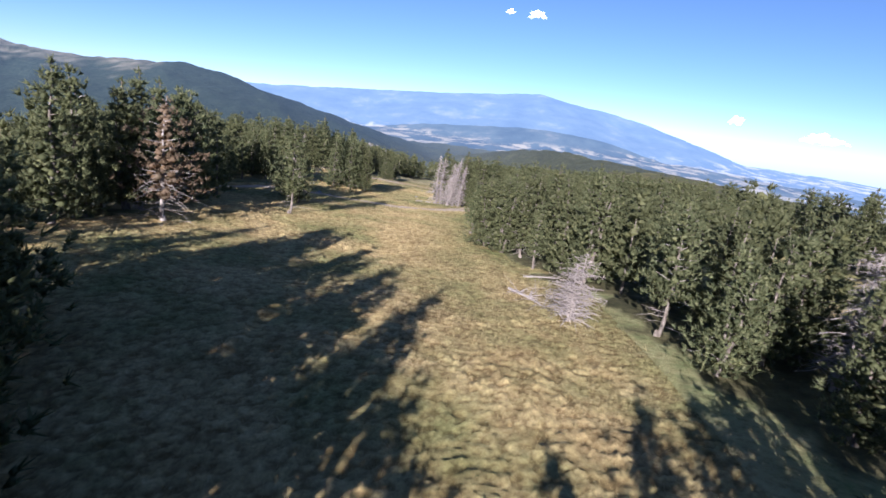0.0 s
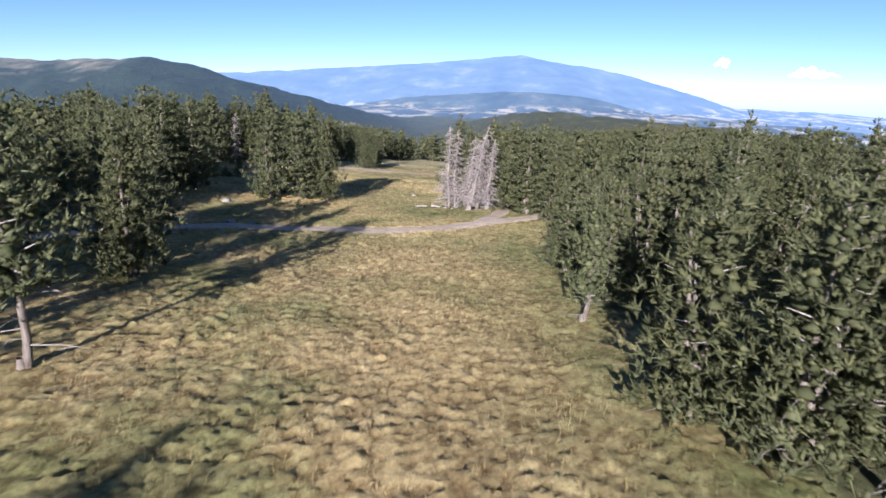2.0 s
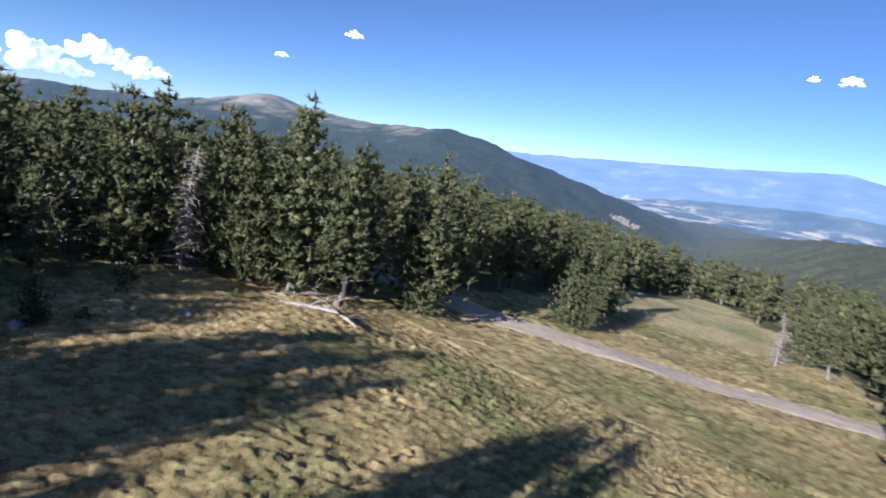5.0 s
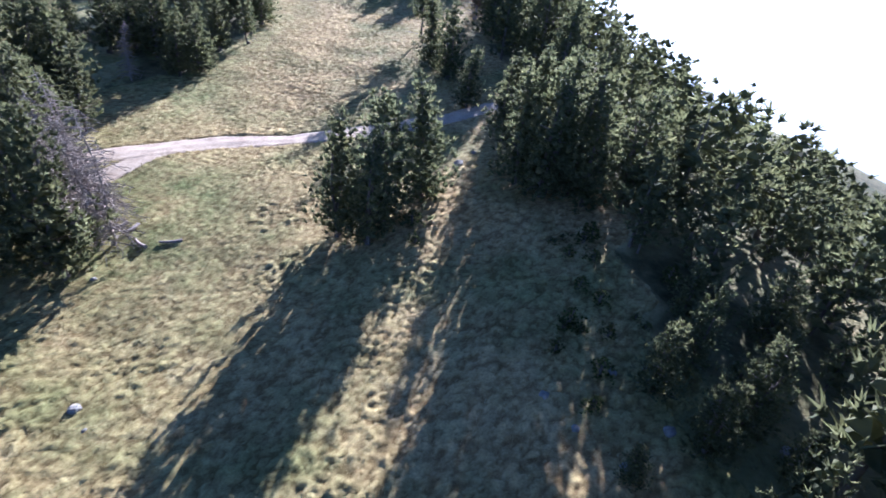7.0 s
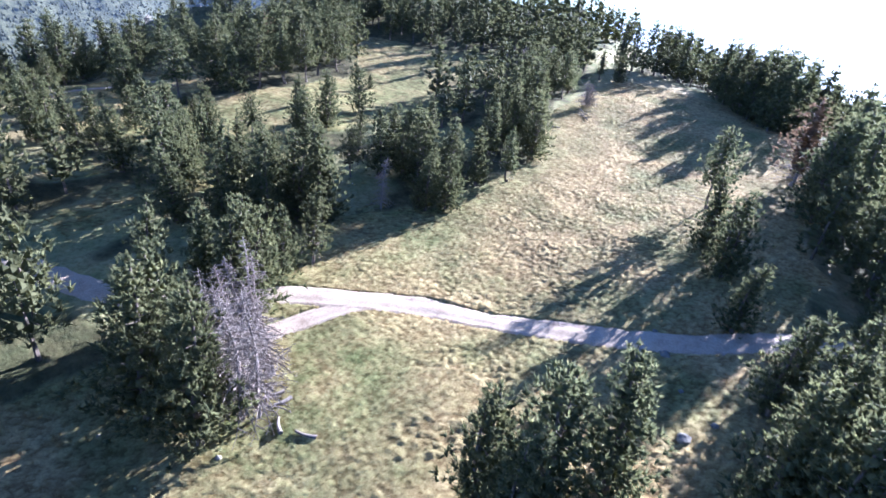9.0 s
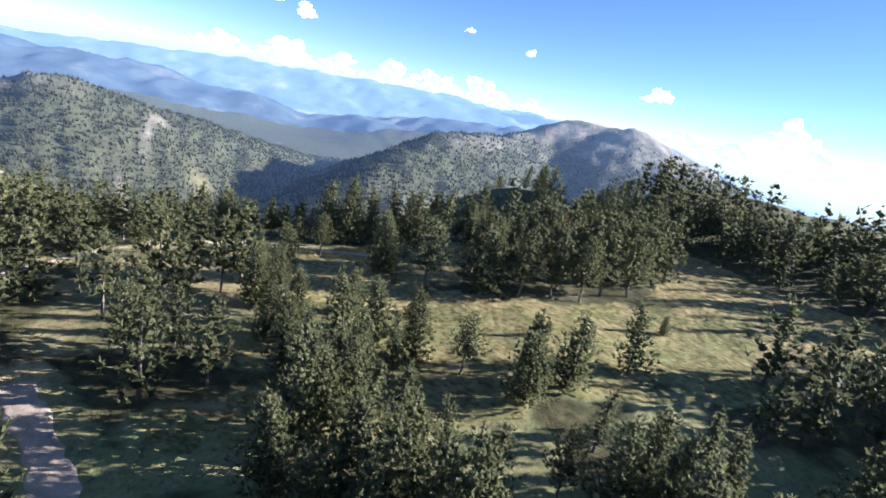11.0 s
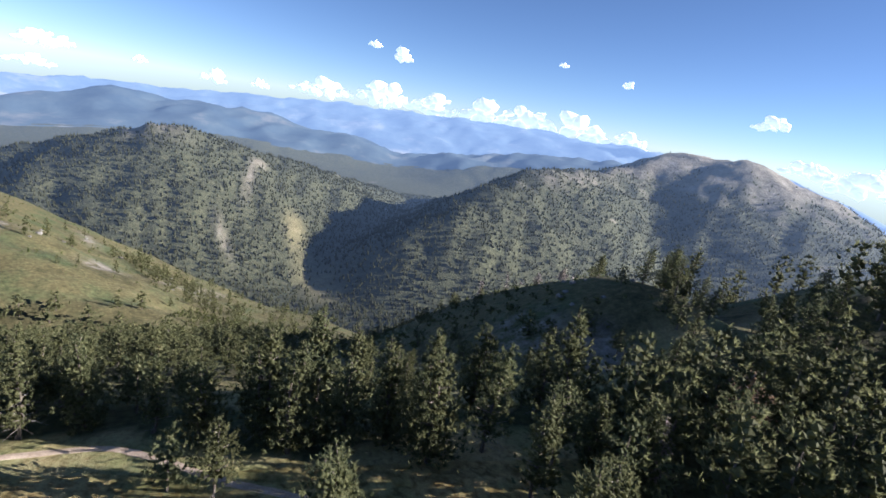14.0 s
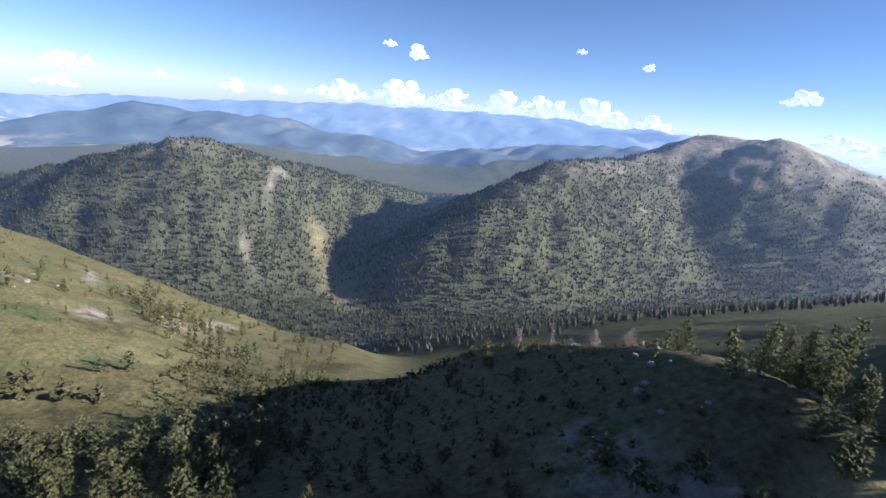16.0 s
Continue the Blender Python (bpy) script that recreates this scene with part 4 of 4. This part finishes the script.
def wood_mass(name, places, kinds, low, high, seed, label, leaf=None):
    """Many trees joined into one mass, each a turned and stretched copy of a simple model."""
    r = np.random.RandomState(seed)
    v, f, m, n = [], [], [], 0
    for x, y in places:
        kv, kf, km, tall = kinds[r.randint(len(kinds))]
        dwarfed = 79 < x < 200 and y > 20
        s = r.uniform(low, high) / tall * ((0.42 if y < 97 else 0.62) if dwarfed else 1.0)
        spread = s * (1.4 if dwarfed else 1.0)
        a = r.uniform(0, 6.28)
        c, d = np.cos(a) * spread * r.uniform(0.85, 1.2), np.sin(a) * spread * r.uniform(0.85, 1.2)
        q = kv @ np.array([(c, d, 0), (-d, c, 0), (0, 0, s)])
        q = q + np.array((x, y, 0))
        v.append((q, n))
        f.append(kf + n)
        m.append(km)
        n += len(kv)
    z = height(np.array([p[0] for p in places]), np.array([p[1] for p in places]))
    verts = np.concatenate([q + np.array((0, 0, h - 0.1)) for (q, _), h in zip(v, z)])
    ob = mesh_object(name, verts, np.concatenate(f), [leaf or NEEDLES, BARK], None, np.concatenate(m))
    return tagged(ob, label, "forest", kind="stuff")


def simple_pine(seed, tall, wide, low, count, size, spikes, hearts):
    rng = np.random.RandomState(seed)
    s = Soup()
    tube(s, [(0, 0, -0.3), (0, 0, tall * 0.8)], tall * 0.02, 0.03, 4, 1)
    inner_crown(s, rng, tall, wide, low, 0.52, *hearts)
    tufted(s, rng, tall, wide, low, 0.52, count, size, spikes, 7)
    return np.concatenate(s.v), np.concatenate(s.f), np.concatenate(s.m), tall


MIDDLE = [simple_pine(200 + k, 9, w, lo, 72, 0.66, 7, (24, 0.66)) for k, (w, lo) in enumerate(((2.3, 0.12), (2.6, 0.08), (2.0, 0.2), (2.6, 0.3)))]
BEYOND = [simple_pine(230 + k, 8.5, w, lo, 38, 0.86, 4, (14, 0.8)) for k, (w, lo) in enumerate(((2.3, 0.1), (2.6, 0.08), (2.0, 0.15)))]
FAR = [simple_pine(220 + k, 8, w, 0.1, 20, 1.10, 2, (9, 1.05)) for k, w in enumerate((2.2, 2.5, 1.9))]
mid = spots[NEAR:NEAR + 540]
rest = spots[NEAR + 540:]
wood_mass("pine_wood", mid, MIDDLE, 7, 10.5, 12, "dense stand of green mountain pines")
thicket = scatter(1500, -72, -34, 84, 128, 2.7, 26, lambda x, y: (wooded(x, y) > 0.3) * 0.5)
rim = scatter(2600, 60, 80, 14, 114, 2.6, 28, lambda x, y: (wooded(x, y) > 0.6) * 0.8)
rim = np.array([p for p in rim if np.min(np.hypot(spots[:, 0] - p[0], spots[:, 1] - p[1])) > 1.6])
wood_mass("pine_wood", rim, MIDDLE, 5.0, 8, 29, "close stand of green mountain pines on the rim")
wood_mass("pine_wood", thicket, MIDDLE, 3.5, 7.0, 27, "thicket of young green mountain pines")
wood_mass("pine_wood", rest[:750], BEYOND, 7, 10.5, 14, "open wood of green mountain pines")
rest = rest[750:1650]
if len(rest):
    wood_mass("pine_wood", rest, FAR, 7, 10.5, 13, "distant mass of green mountain pines")


def clumped(x, y):
    band = np.clip(1.5 - np.abs(y - 108 - 0.85 * (x - 209)) / 15, 0, 1) * (x > 192) * (x < 285)
    return 0.75 * band * np.clip(0.6 + waves(x, y, 24, 71) + 0.5 * waves(x, y, 9, 72), 0, 1) + 0.012


def low_growth(x, y):
    bowl = (x > 86 + np.clip((60 - y) * 0.42, 0, 200)) & (x < 215) & (y > 42)
    return bowl * np.clip(0.5 + 0.5 * waves(x, y, 22, 73) + 0.4 * waves(x, y, 7, 74), 0.05, 1)


SHRUB = [simple_pine(240 + k, 1.6, w, 0.05, 6, 0.50, 2, (4, 0.42)) for k, w in enumerate((0.9, 1.2, 0.7))]
wood_mass("slope_wood", scatter(7000, 205, 345, 95, 215, 3.0, 18, clumped), FAR, 3.2, 7.0, 19, "scattered small pines on a grass slope")
wood_mass("low_bushes", scatter(7000, 86, 215, 42, 135, 2.0, 20, low_growth), SHRUB, 0.9, 3.0, 21, "low juniper and dwarf pine scrub on a shaded slope", HEATH)


def heath(x, y):
    return 0.5 * np.clip(0.25 + 0.8 * waves(x, y, 26, 75) + 0.5 * waves(x, y, 9, 76), 0, 1)


wood_mass("low_bushes", scatter(4200, 200, 410, 90, 330, 2.6, 24, heath), SHRUB, 0.6, 1.7, 25, "low dark scrub dotted over a grass slope", HEATH)


def hill_trees():
    """Countless small pines on the far slopes."""
    r = np.random.RandomState(17)
    n = 88000
    a, d = np.radians(r.uniform(48, 142, n)), 300 + 1700 * r.uniform(0, 1, n) ** 0.8
    x, y = 59 + d * np.sin(a), 85 + d * np.cos(a)
    z = height(x, y)
    wood, bare = cover(x, y, z)
    keep = (r.uniform(0, 1, n) < np.clip(wood - 1.1 * bare, 0.004, 1)) & (x > 262) & ((x > 470) | (y < 60) | (r.uniform(0, 1, n) < 0.05)) & ((x > 650) | (r.uniform(0, 1, n) < 0.15))
    keep &= np.cumsum(keep) < 34000
    x, y, z = x[keep], y[keep], z[keep]
    z = z - gullies(x, y, z)
    n = len(x)
    h, w, t = r.uniform(4.5, 9.5, n), r.uniform(1.2, 2.3, n), r.uniform(0, 6.28, n)
    k = np.arange(4) * 6.283 / 4
    ring = np.stack([x[:, None] + w[:, None] * np.cos(k + t[:, None]) * r.uniform(0.7, 1.3, (n, 4)), y[:, None] + w[:, None] * np.sin(k + t[:, None]) * r.uniform(0.7, 1.3, (n, 4)),
                     z[:, None] + h[:, None] * r.uniform(0.1, 0.4, (n, 4))], -1)
    tip = np.stack([x + r.normal(0, 0.4, n), y + r.normal(0, 0.4, n), z + h], -1)[:, None]
    foot = np.stack([x, y, z - 0.5], -1)[:, None]
    v = np.concatenate([ring, tip, foot], 1).reshape(-1, 3)
    f = np.array([(0, 1, 4), (1, 2, 4), (2, 3, 4), (3, 0, 4), (1, 0, 5), (2, 1, 5), (3, 2, 5), (0, 3, 5)])
    f = (f[None] + 6 * np.arange(n)[:, None, None]).reshape(-1, 3)
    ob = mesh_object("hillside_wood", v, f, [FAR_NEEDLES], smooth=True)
    point_values(ob, "haze", np.clip((np.hypot(v[:, 0] - 20, v[:, 1] - 80) - 800) / 1860, 0, 1))
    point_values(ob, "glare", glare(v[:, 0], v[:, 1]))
    return tagged(ob, "countless dark green pines on far slopes", "forest", kind="stuff")


hill_trees()


# ---- grass ----
def open_meadow(x, y):
    d = wooded(x, y) < 0.1
    for line, wide in ((ROAD_A, 1.05), (ROAD_B, 1.95), (TRACK, 0.4), (FORK, 0.85)):
        d &= from_line(line, x, y) > wide
    return d


def tussocks(x, y, gap, seed):
    """Mounds about a gap apart: their height (0 to 1) and a tone of their own."""
    r = np.random.RandomState(seed)
    jx, jy, big, tone = r.uniform(0, 1, (4, 128, 128))
    ix, iy = np.floor(x / gap).astype(int), np.floor(y / gap).astype(int)
    top, own = np.zeros(x.shape), np.full(x.shape, 0.5)
    for u in (-1, 0, 1):
        for v in (-1, 0, 1):
            a, b = (ix + u) % 128, (iy + v) % 128
            d = np.hypot(x - (ix + u + jx[a, b]) * gap, y - (iy + v + jy[a, b]) * gap) / (gap * (0.34 + 0.42 * big[a, b]))
            h = (0.4 + 0.6 * big[a, b]) * np.clip(1.15 - d, 0, 1)
            own = np.where(h > top, tone[a, b], own)
            top = np.maximum(top, h)
    return top, own


def turf(x0, x1, y0, y1, step, gap, tall, seed, label):
    """A sheet of lumpy dry grass over the open meadow."""
    r = np.random.RandomState(seed)
    nx, ny = int((x1 - x0) / step), int((y1 - y0) / step)
    x, y = np.meshgrid(x0 + step * np.arange(nx), y0 + step * np.arange(ny), indexing="ij")
    x, y = x + r.uniform(-0.3, 0.3, x.shape) * step, y + r.uniform(-0.3, 0.3, x.shape) * step
    ok = open_meadow(x, y)
    inner = ok.copy()
    inner[1:-1, 1:-1] &= ok[2:, 1:-1] & ok[:-2, 1:-1] & ok[1:-1, 2:] & ok[1:-1, :-2]
    inner[0], inner[-1], inner[:, 0], inner[:, -1] = False, False, False, False
    top, tone = tussocks(x + 0.16 * waves(x, y, 0.7, 81), y + 0.16 * waves(x, y, 0.6, 82), gap, seed)
    patchy = np.clip(0.85 + 0.5 * waves(x, y, 9, 83), 0.3, 1.3) * (1 - 0.8 * lushness(x, y))
    z = height(x, y) + 0.03 + tall * patchy * top * r.uniform(0.45, 1.55, x.shape) + 0.02 * r.normal(0, 1, x.shape)
    z = np.where(inner, z, z - 0.03 - tall * top * 0.7 - 0.05)
    i, j = np.meshgrid(np.arange(nx - 1), np.arange(ny - 1), indexing="ij")
    k = i * ny + j
    f = np.stack([k, k + ny, k + ny + 1, k + 1], -1)[ok[:-1, :-1] & ok[1:, :-1] & ok[:-1, 1:] & ok[1:, 1:]]
    keep = np.unique(f)
    index = np.zeros(nx * ny, int)
    index[keep] = np.arange(len(keep))
    v = np.stack([x, y, z], -1).reshape(-1, 3)[keep]
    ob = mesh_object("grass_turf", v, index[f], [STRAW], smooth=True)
    point_values(ob, "lush", lushness(v[:, 0], v[:, 1]))
    point_values(ob, "tone", tone.ravel()[keep])
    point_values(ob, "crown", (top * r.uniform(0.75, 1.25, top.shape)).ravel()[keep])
    return tagged(ob, label, "grass", kind="stuff")


def blades(n, x0, x1, y0, y1, seed, tall, label):
    """Single stalks and seed heads that stand out of the turf."""
    r = np.random.RandomState(seed)
    x, y = r.uniform(x0, x1, n), r.uniform(y0, y1, n)
    keep = open_meadow(x, y) & (r.uniform(0, 1, n) > 0.8 * lushness(x, y))
    x, y = x[keep], y[keep]
    n = len(x)
    a, h = r.uniform(0, 6.28, n), tall * r.uniform(0.5, 1.3, n)
    c, d, w, o = np.cos(a), np.sin(a), 0.013, 0.8 * h
    z = height(x, y)
    v = np.stack([np.stack([x - w * d, y + w * c, z], -1), np.stack([x + w * d, y - w * c, z], -1), np.stack([x + o * c, y + o * d, z + h], -1)], 1)
    ob = mesh_object("grass_stalks", v.reshape(-1, 3), np.arange(3 * n).reshape(-1, 3), [STRAW])
    point_values(ob, "lush", np.repeat(lushness(x, y), 3))
    point_values(ob, "tone", np.repeat(r.uniform(0, 1, n), 3))
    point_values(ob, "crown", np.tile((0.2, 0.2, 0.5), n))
    return tagged(ob, label, "grass", kind="stuff")


turf(-39, 12, 8, 146, 0.165, 0.36, 0.16, 61, "lumpy turf of dry straw-coloured grass")
turf(-42, 6, 145.8, 186, 0.32, 0.5, 0.14, 63, "lumpy turf on the lower meadow")
turf(26, 70, 5, 110, 0.25, 0.5, 0.15, 62, "lumpy dry turf in the clearing")
blades(210000, -36, 12, 8, 146, 64, 0.25, "fine dry grass stalks")

# ---- clouds ----
def cloud(az, elev, wide, high, seed, dist=4700.0):
    """A heap of rounded puffs, flat below."""
    r = np.random.RandomState(seed)
    a = radians(az)
    c = Vector((59 + dist * math.sin(a), 85 + dist * math.cos(a), 28 + dist * math.tan(radians(elev))))
    side = Vector((math.cos(a), -math.sin(a), 0))
    w, h = dist * math.tan(radians(wide)), dist * math.tan(radians(high))
    bm = bmesh.new()
    for k in range(max(14, min(60, int(12 * wide / max(high, 0.5))))):
        u = r.uniform(-1, 1)
        s = h * r.uniform(0.10, 0.40) * (1 - 0.6 * abs(u))
        p = c + side * (u * w * 0.5) + Vector((0, 0, r.uniform(-0.1, 0.75) * h * (1 - u * u) - 0.2 * h))
        bmesh.ops.create_icosphere(bm, subdivisions=2, radius=s, matrix=Matrix.Translation(p) @ Matrix.Diagonal((1.25, 1.25, 0.85, 1)))
    for v in bm.verts:
        q = v.co / (h * 0.35)
        v.co += (v.co - c).normalized() * h * (0.20 * noise.noise(q) + 0.10 * noise.noise(q * 2.7)) + Vector((0, 0, h * 0.06 * noise.noise(q * 5)))
    me = bpy.data.meshes.new("cloud")
    bm.to_mesh(me)
    bm.free()
    me.materials.append(CLOUD)
    for p in me.polygons:
        p.use_smooth = True
    return tagged(new("cloud", me), "small white fair-weather cloud near the horizon", "cloud", kind="structure")


for k, (az, elev, wide, high) in enumerate((
        (3.0, 10.0, 0.9, 0.45), (5.7, 9.9, 1.7, 0.8), (33, 1.1, 3.6, 0.9), (32, -0.4, 2.4, 0.8), (25.9, 1.9, 1.6, 0.7), (-46, 5.9, 1.2, 0.6), (-39.4, 8.9, 1.8, 0.6),
        (-66, 1.6, 9, 2.6), (-60.5, 3.0, 5, 2.4), (-57.5, 2.2, 4, 1.6), (-73, 1.0, 8, 2.2),
        (63, 0.6, 4.2, 1.2), (62, -1.3, 3.6, 0.8), (69.9, 0.2, 1.2, 0.6), (75.9, -0.3, 2.4, 1.1), (80.1, -0.3, 1.6, 0.9), (90.8, 5.4, 1.4, 0.6), (93.6, 4.7, 1.7, 1.3),
        (86, 0.3, 6, 1.6), (92, 0.5, 6.5, 2.2), (97.5, 0.3, 5.5, 1.9), (103, 0.4, 5.5, 2.3), (107, 0.4, 6, 2.4), (112, 0.2, 7, 2.4), (117.5, -0.4, 4, 1.9), (129.2, 3.5, 2.8, 1.5),
        (133, 0.0, 4, 1.6), (137, -0.6, 5, 2.2), (141, 1.3, 5, 3.4), (144, -0.6, 5, 2.6), (109.8, 6.3, 1.0, 0.5), (116.2, 5.3, 1.0, 0.7))):
    cloud(az, elev, wide, high, 300 + k)


# ---- pale cliff above the northern valley ----
def cliff(cx, cy, width, tall, seed):
    r = np.random.RandomState(seed)
    n, m = 36, 14
    u, v = np.meshgrid(np.linspace(-1, 1, n), np.linspace(0, 1, m), indexing="ij")
    crest = tall * (0.55 + 0.45 * np.cos(u * 1.4)) * (0.75 + 0.3 * waves(u * 9, 0 * u, 3, seed))
    x = cx + u * width / 2
    y = cy + 26 * v ** 1.5 + 7 * waves(u * 12, v * 5, 3, seed + 1) * (1 - 0.3 * v)
    z = height(x, cy + 0 * y) - 6 + crest * v + r.uniform(-1, 1, u.shape)
    i, j = np.meshgrid(np.arange(n - 1), np.arange(m - 1), indexing="ij")
    f = np.stack([i * m + j, (i + 1) * m + j, (i + 1) * m + j + 1, i * m + j + 1], -1).reshape(-1, 4)
    ob = mesh_object("cliff", np.stack([x, y, z], -1).reshape(-1, 3), f, [CRAG])
    return tagged(ob, "pale grey limestone cliff above dark woods", "cliff", kind="structure")


cliff(-240, 1565, 80, 20, 91)


# ---- junipers, fallen wood and stones ----
bush_rng = np.random.RandomState(23)
for x0, x1, y0, y1, n in ((-44, -31, 112, 145, 22), (-34.5, -31, 98, 122, 16), (86, 135, 55, 100, 34), (44, 66, 78, 92, 10), (-24, -16, 100, 112, 8)):
    for _ in range(n):
        plant(BUSH, bush_rng.uniform(x0, x1), bush_rng.uniform(y0, y1), bush_rng.uniform(0.5, 1.3))


def fallen_trunk(x, y, length, thick, turn, twigs, label):
    rng = np.random.RandomState(int(abs(x * 31 + y * 17)))
    base = new("fallen_log")
    trunk, bare = Soup(), Soup()
    k = np.linspace(0, 1, 6)
    pts = np.stack([length * (k - 0.5), 0.08 * length * np.sin(k * 3), thick * 0.8 + 0 * k], -1)
    tube(trunk, pts, thick, thick * 0.55, 8)
    for e, p in ((0, pts[0]), (5, pts[-1])):
        a = np.arange(8) * 6.283 / 8
        r = thick if e == 0 else thick * 0.55
        trunk.add(np.concatenate([[p], p + np.stack([0 * a, r * np.cos(a), r * np.sin(a)], -1)]), [(0, 1 + j, 1 + (j + 1) % 8) for j in range(8)])
    for _ in range(twigs):
        s = pts[rng.randint(1, 6)]
        tube(bare, limb(rng, s, rng.uniform(0, 6.28), length * rng.uniform(0.15, 0.45), rng.uniform(0.1, 0.9), -0.3), 0.024, 0.007, 4)
    trunk.build("trunk", [DEADWOOD], base)
    if twigs:
        bare.build("limb", [DEADWOOD], base)["kind"] = "stuff"
    base.matrix_basis = pose(x, y, float(height(x, y)), 0, 0, turn)
    return tagged(base, label, "log", group="fallen wood")


for x, y, length, thick, turn, twigs in ((-6.2, 110.4, 1.4, 0.13, 20, 0), (-4.4, 110.9, 1.3, 0.14, -35, 0), (-3.1, 109.6, 1.2, 0.16, 75, 0), (-2.2, 109.4, 1.1, 0.15, 60, 2)):
    fallen_trunk(x, y, length, thick, turn, twigs, "short sawn bleached log lying in grass")
for x, y, length, thick, turn, twigs in ((-31, 138.5, 5, 0.16, 25, 12), (-29, 140, 4, 0.14, -20, 10), (-33, 139.5, 4.5, 0.15, 60, 12), (6.4, 38.8, 5, 0.10, -62, 46), (8.6, 47.5, 3, 0.08, 15, 16),
                                         (142, 47, 4, 0.2, 30, 12), (128, 43, 4, 0.2, -20, 12)):
    fallen_trunk(x, y, length, thick, turn, twigs, "bleached fallen pine with broken limbs")


def boulder(x, y, size, seed):
    bm = bmesh.new()
    bmesh.ops.create_icosphere(bm, subdivisions=2, radius=size)
    for v in bm.verts:
        v.co *= 1 + 0.35 * noise.noise(v.co * (1.3 / size) + Vector((seed, 0, 0)))
        v.co.z *= 0.65
    me = bpy.data.meshes.new("boulder")
    bm.to_mesh(me)
    bm.free()
    me.materials.append(STONE)
    ob = new("boulder", me)
    ob.location = (x, y, float(height(x, y)) + 0.15 * size)
    return tagged(ob, "grey lichened boulder half sunk in grass", "rock", group="boulders")


stone_rng = np.random.RandomState(31)
for x0, x1, y0, y1, n, big in ((-12, 4, 112, 140, 8, 0.25), (-42, -30, 118, 136, 8, 0.4), (100, 130, 42, 56, 10, 0.5), (225, 300, 140, 205, 14, 0.8), (45, 60, 40, 85, 6, 0.3), (-28, -20, 88, 100, 6, 0.35)):
    for k in range(n):
        boulder(stone_rng.uniform(x0, x1), stone_rng.uniform(y0, y1), big * stone_rng.uniform(0.5, 1.4), k * 3.7)
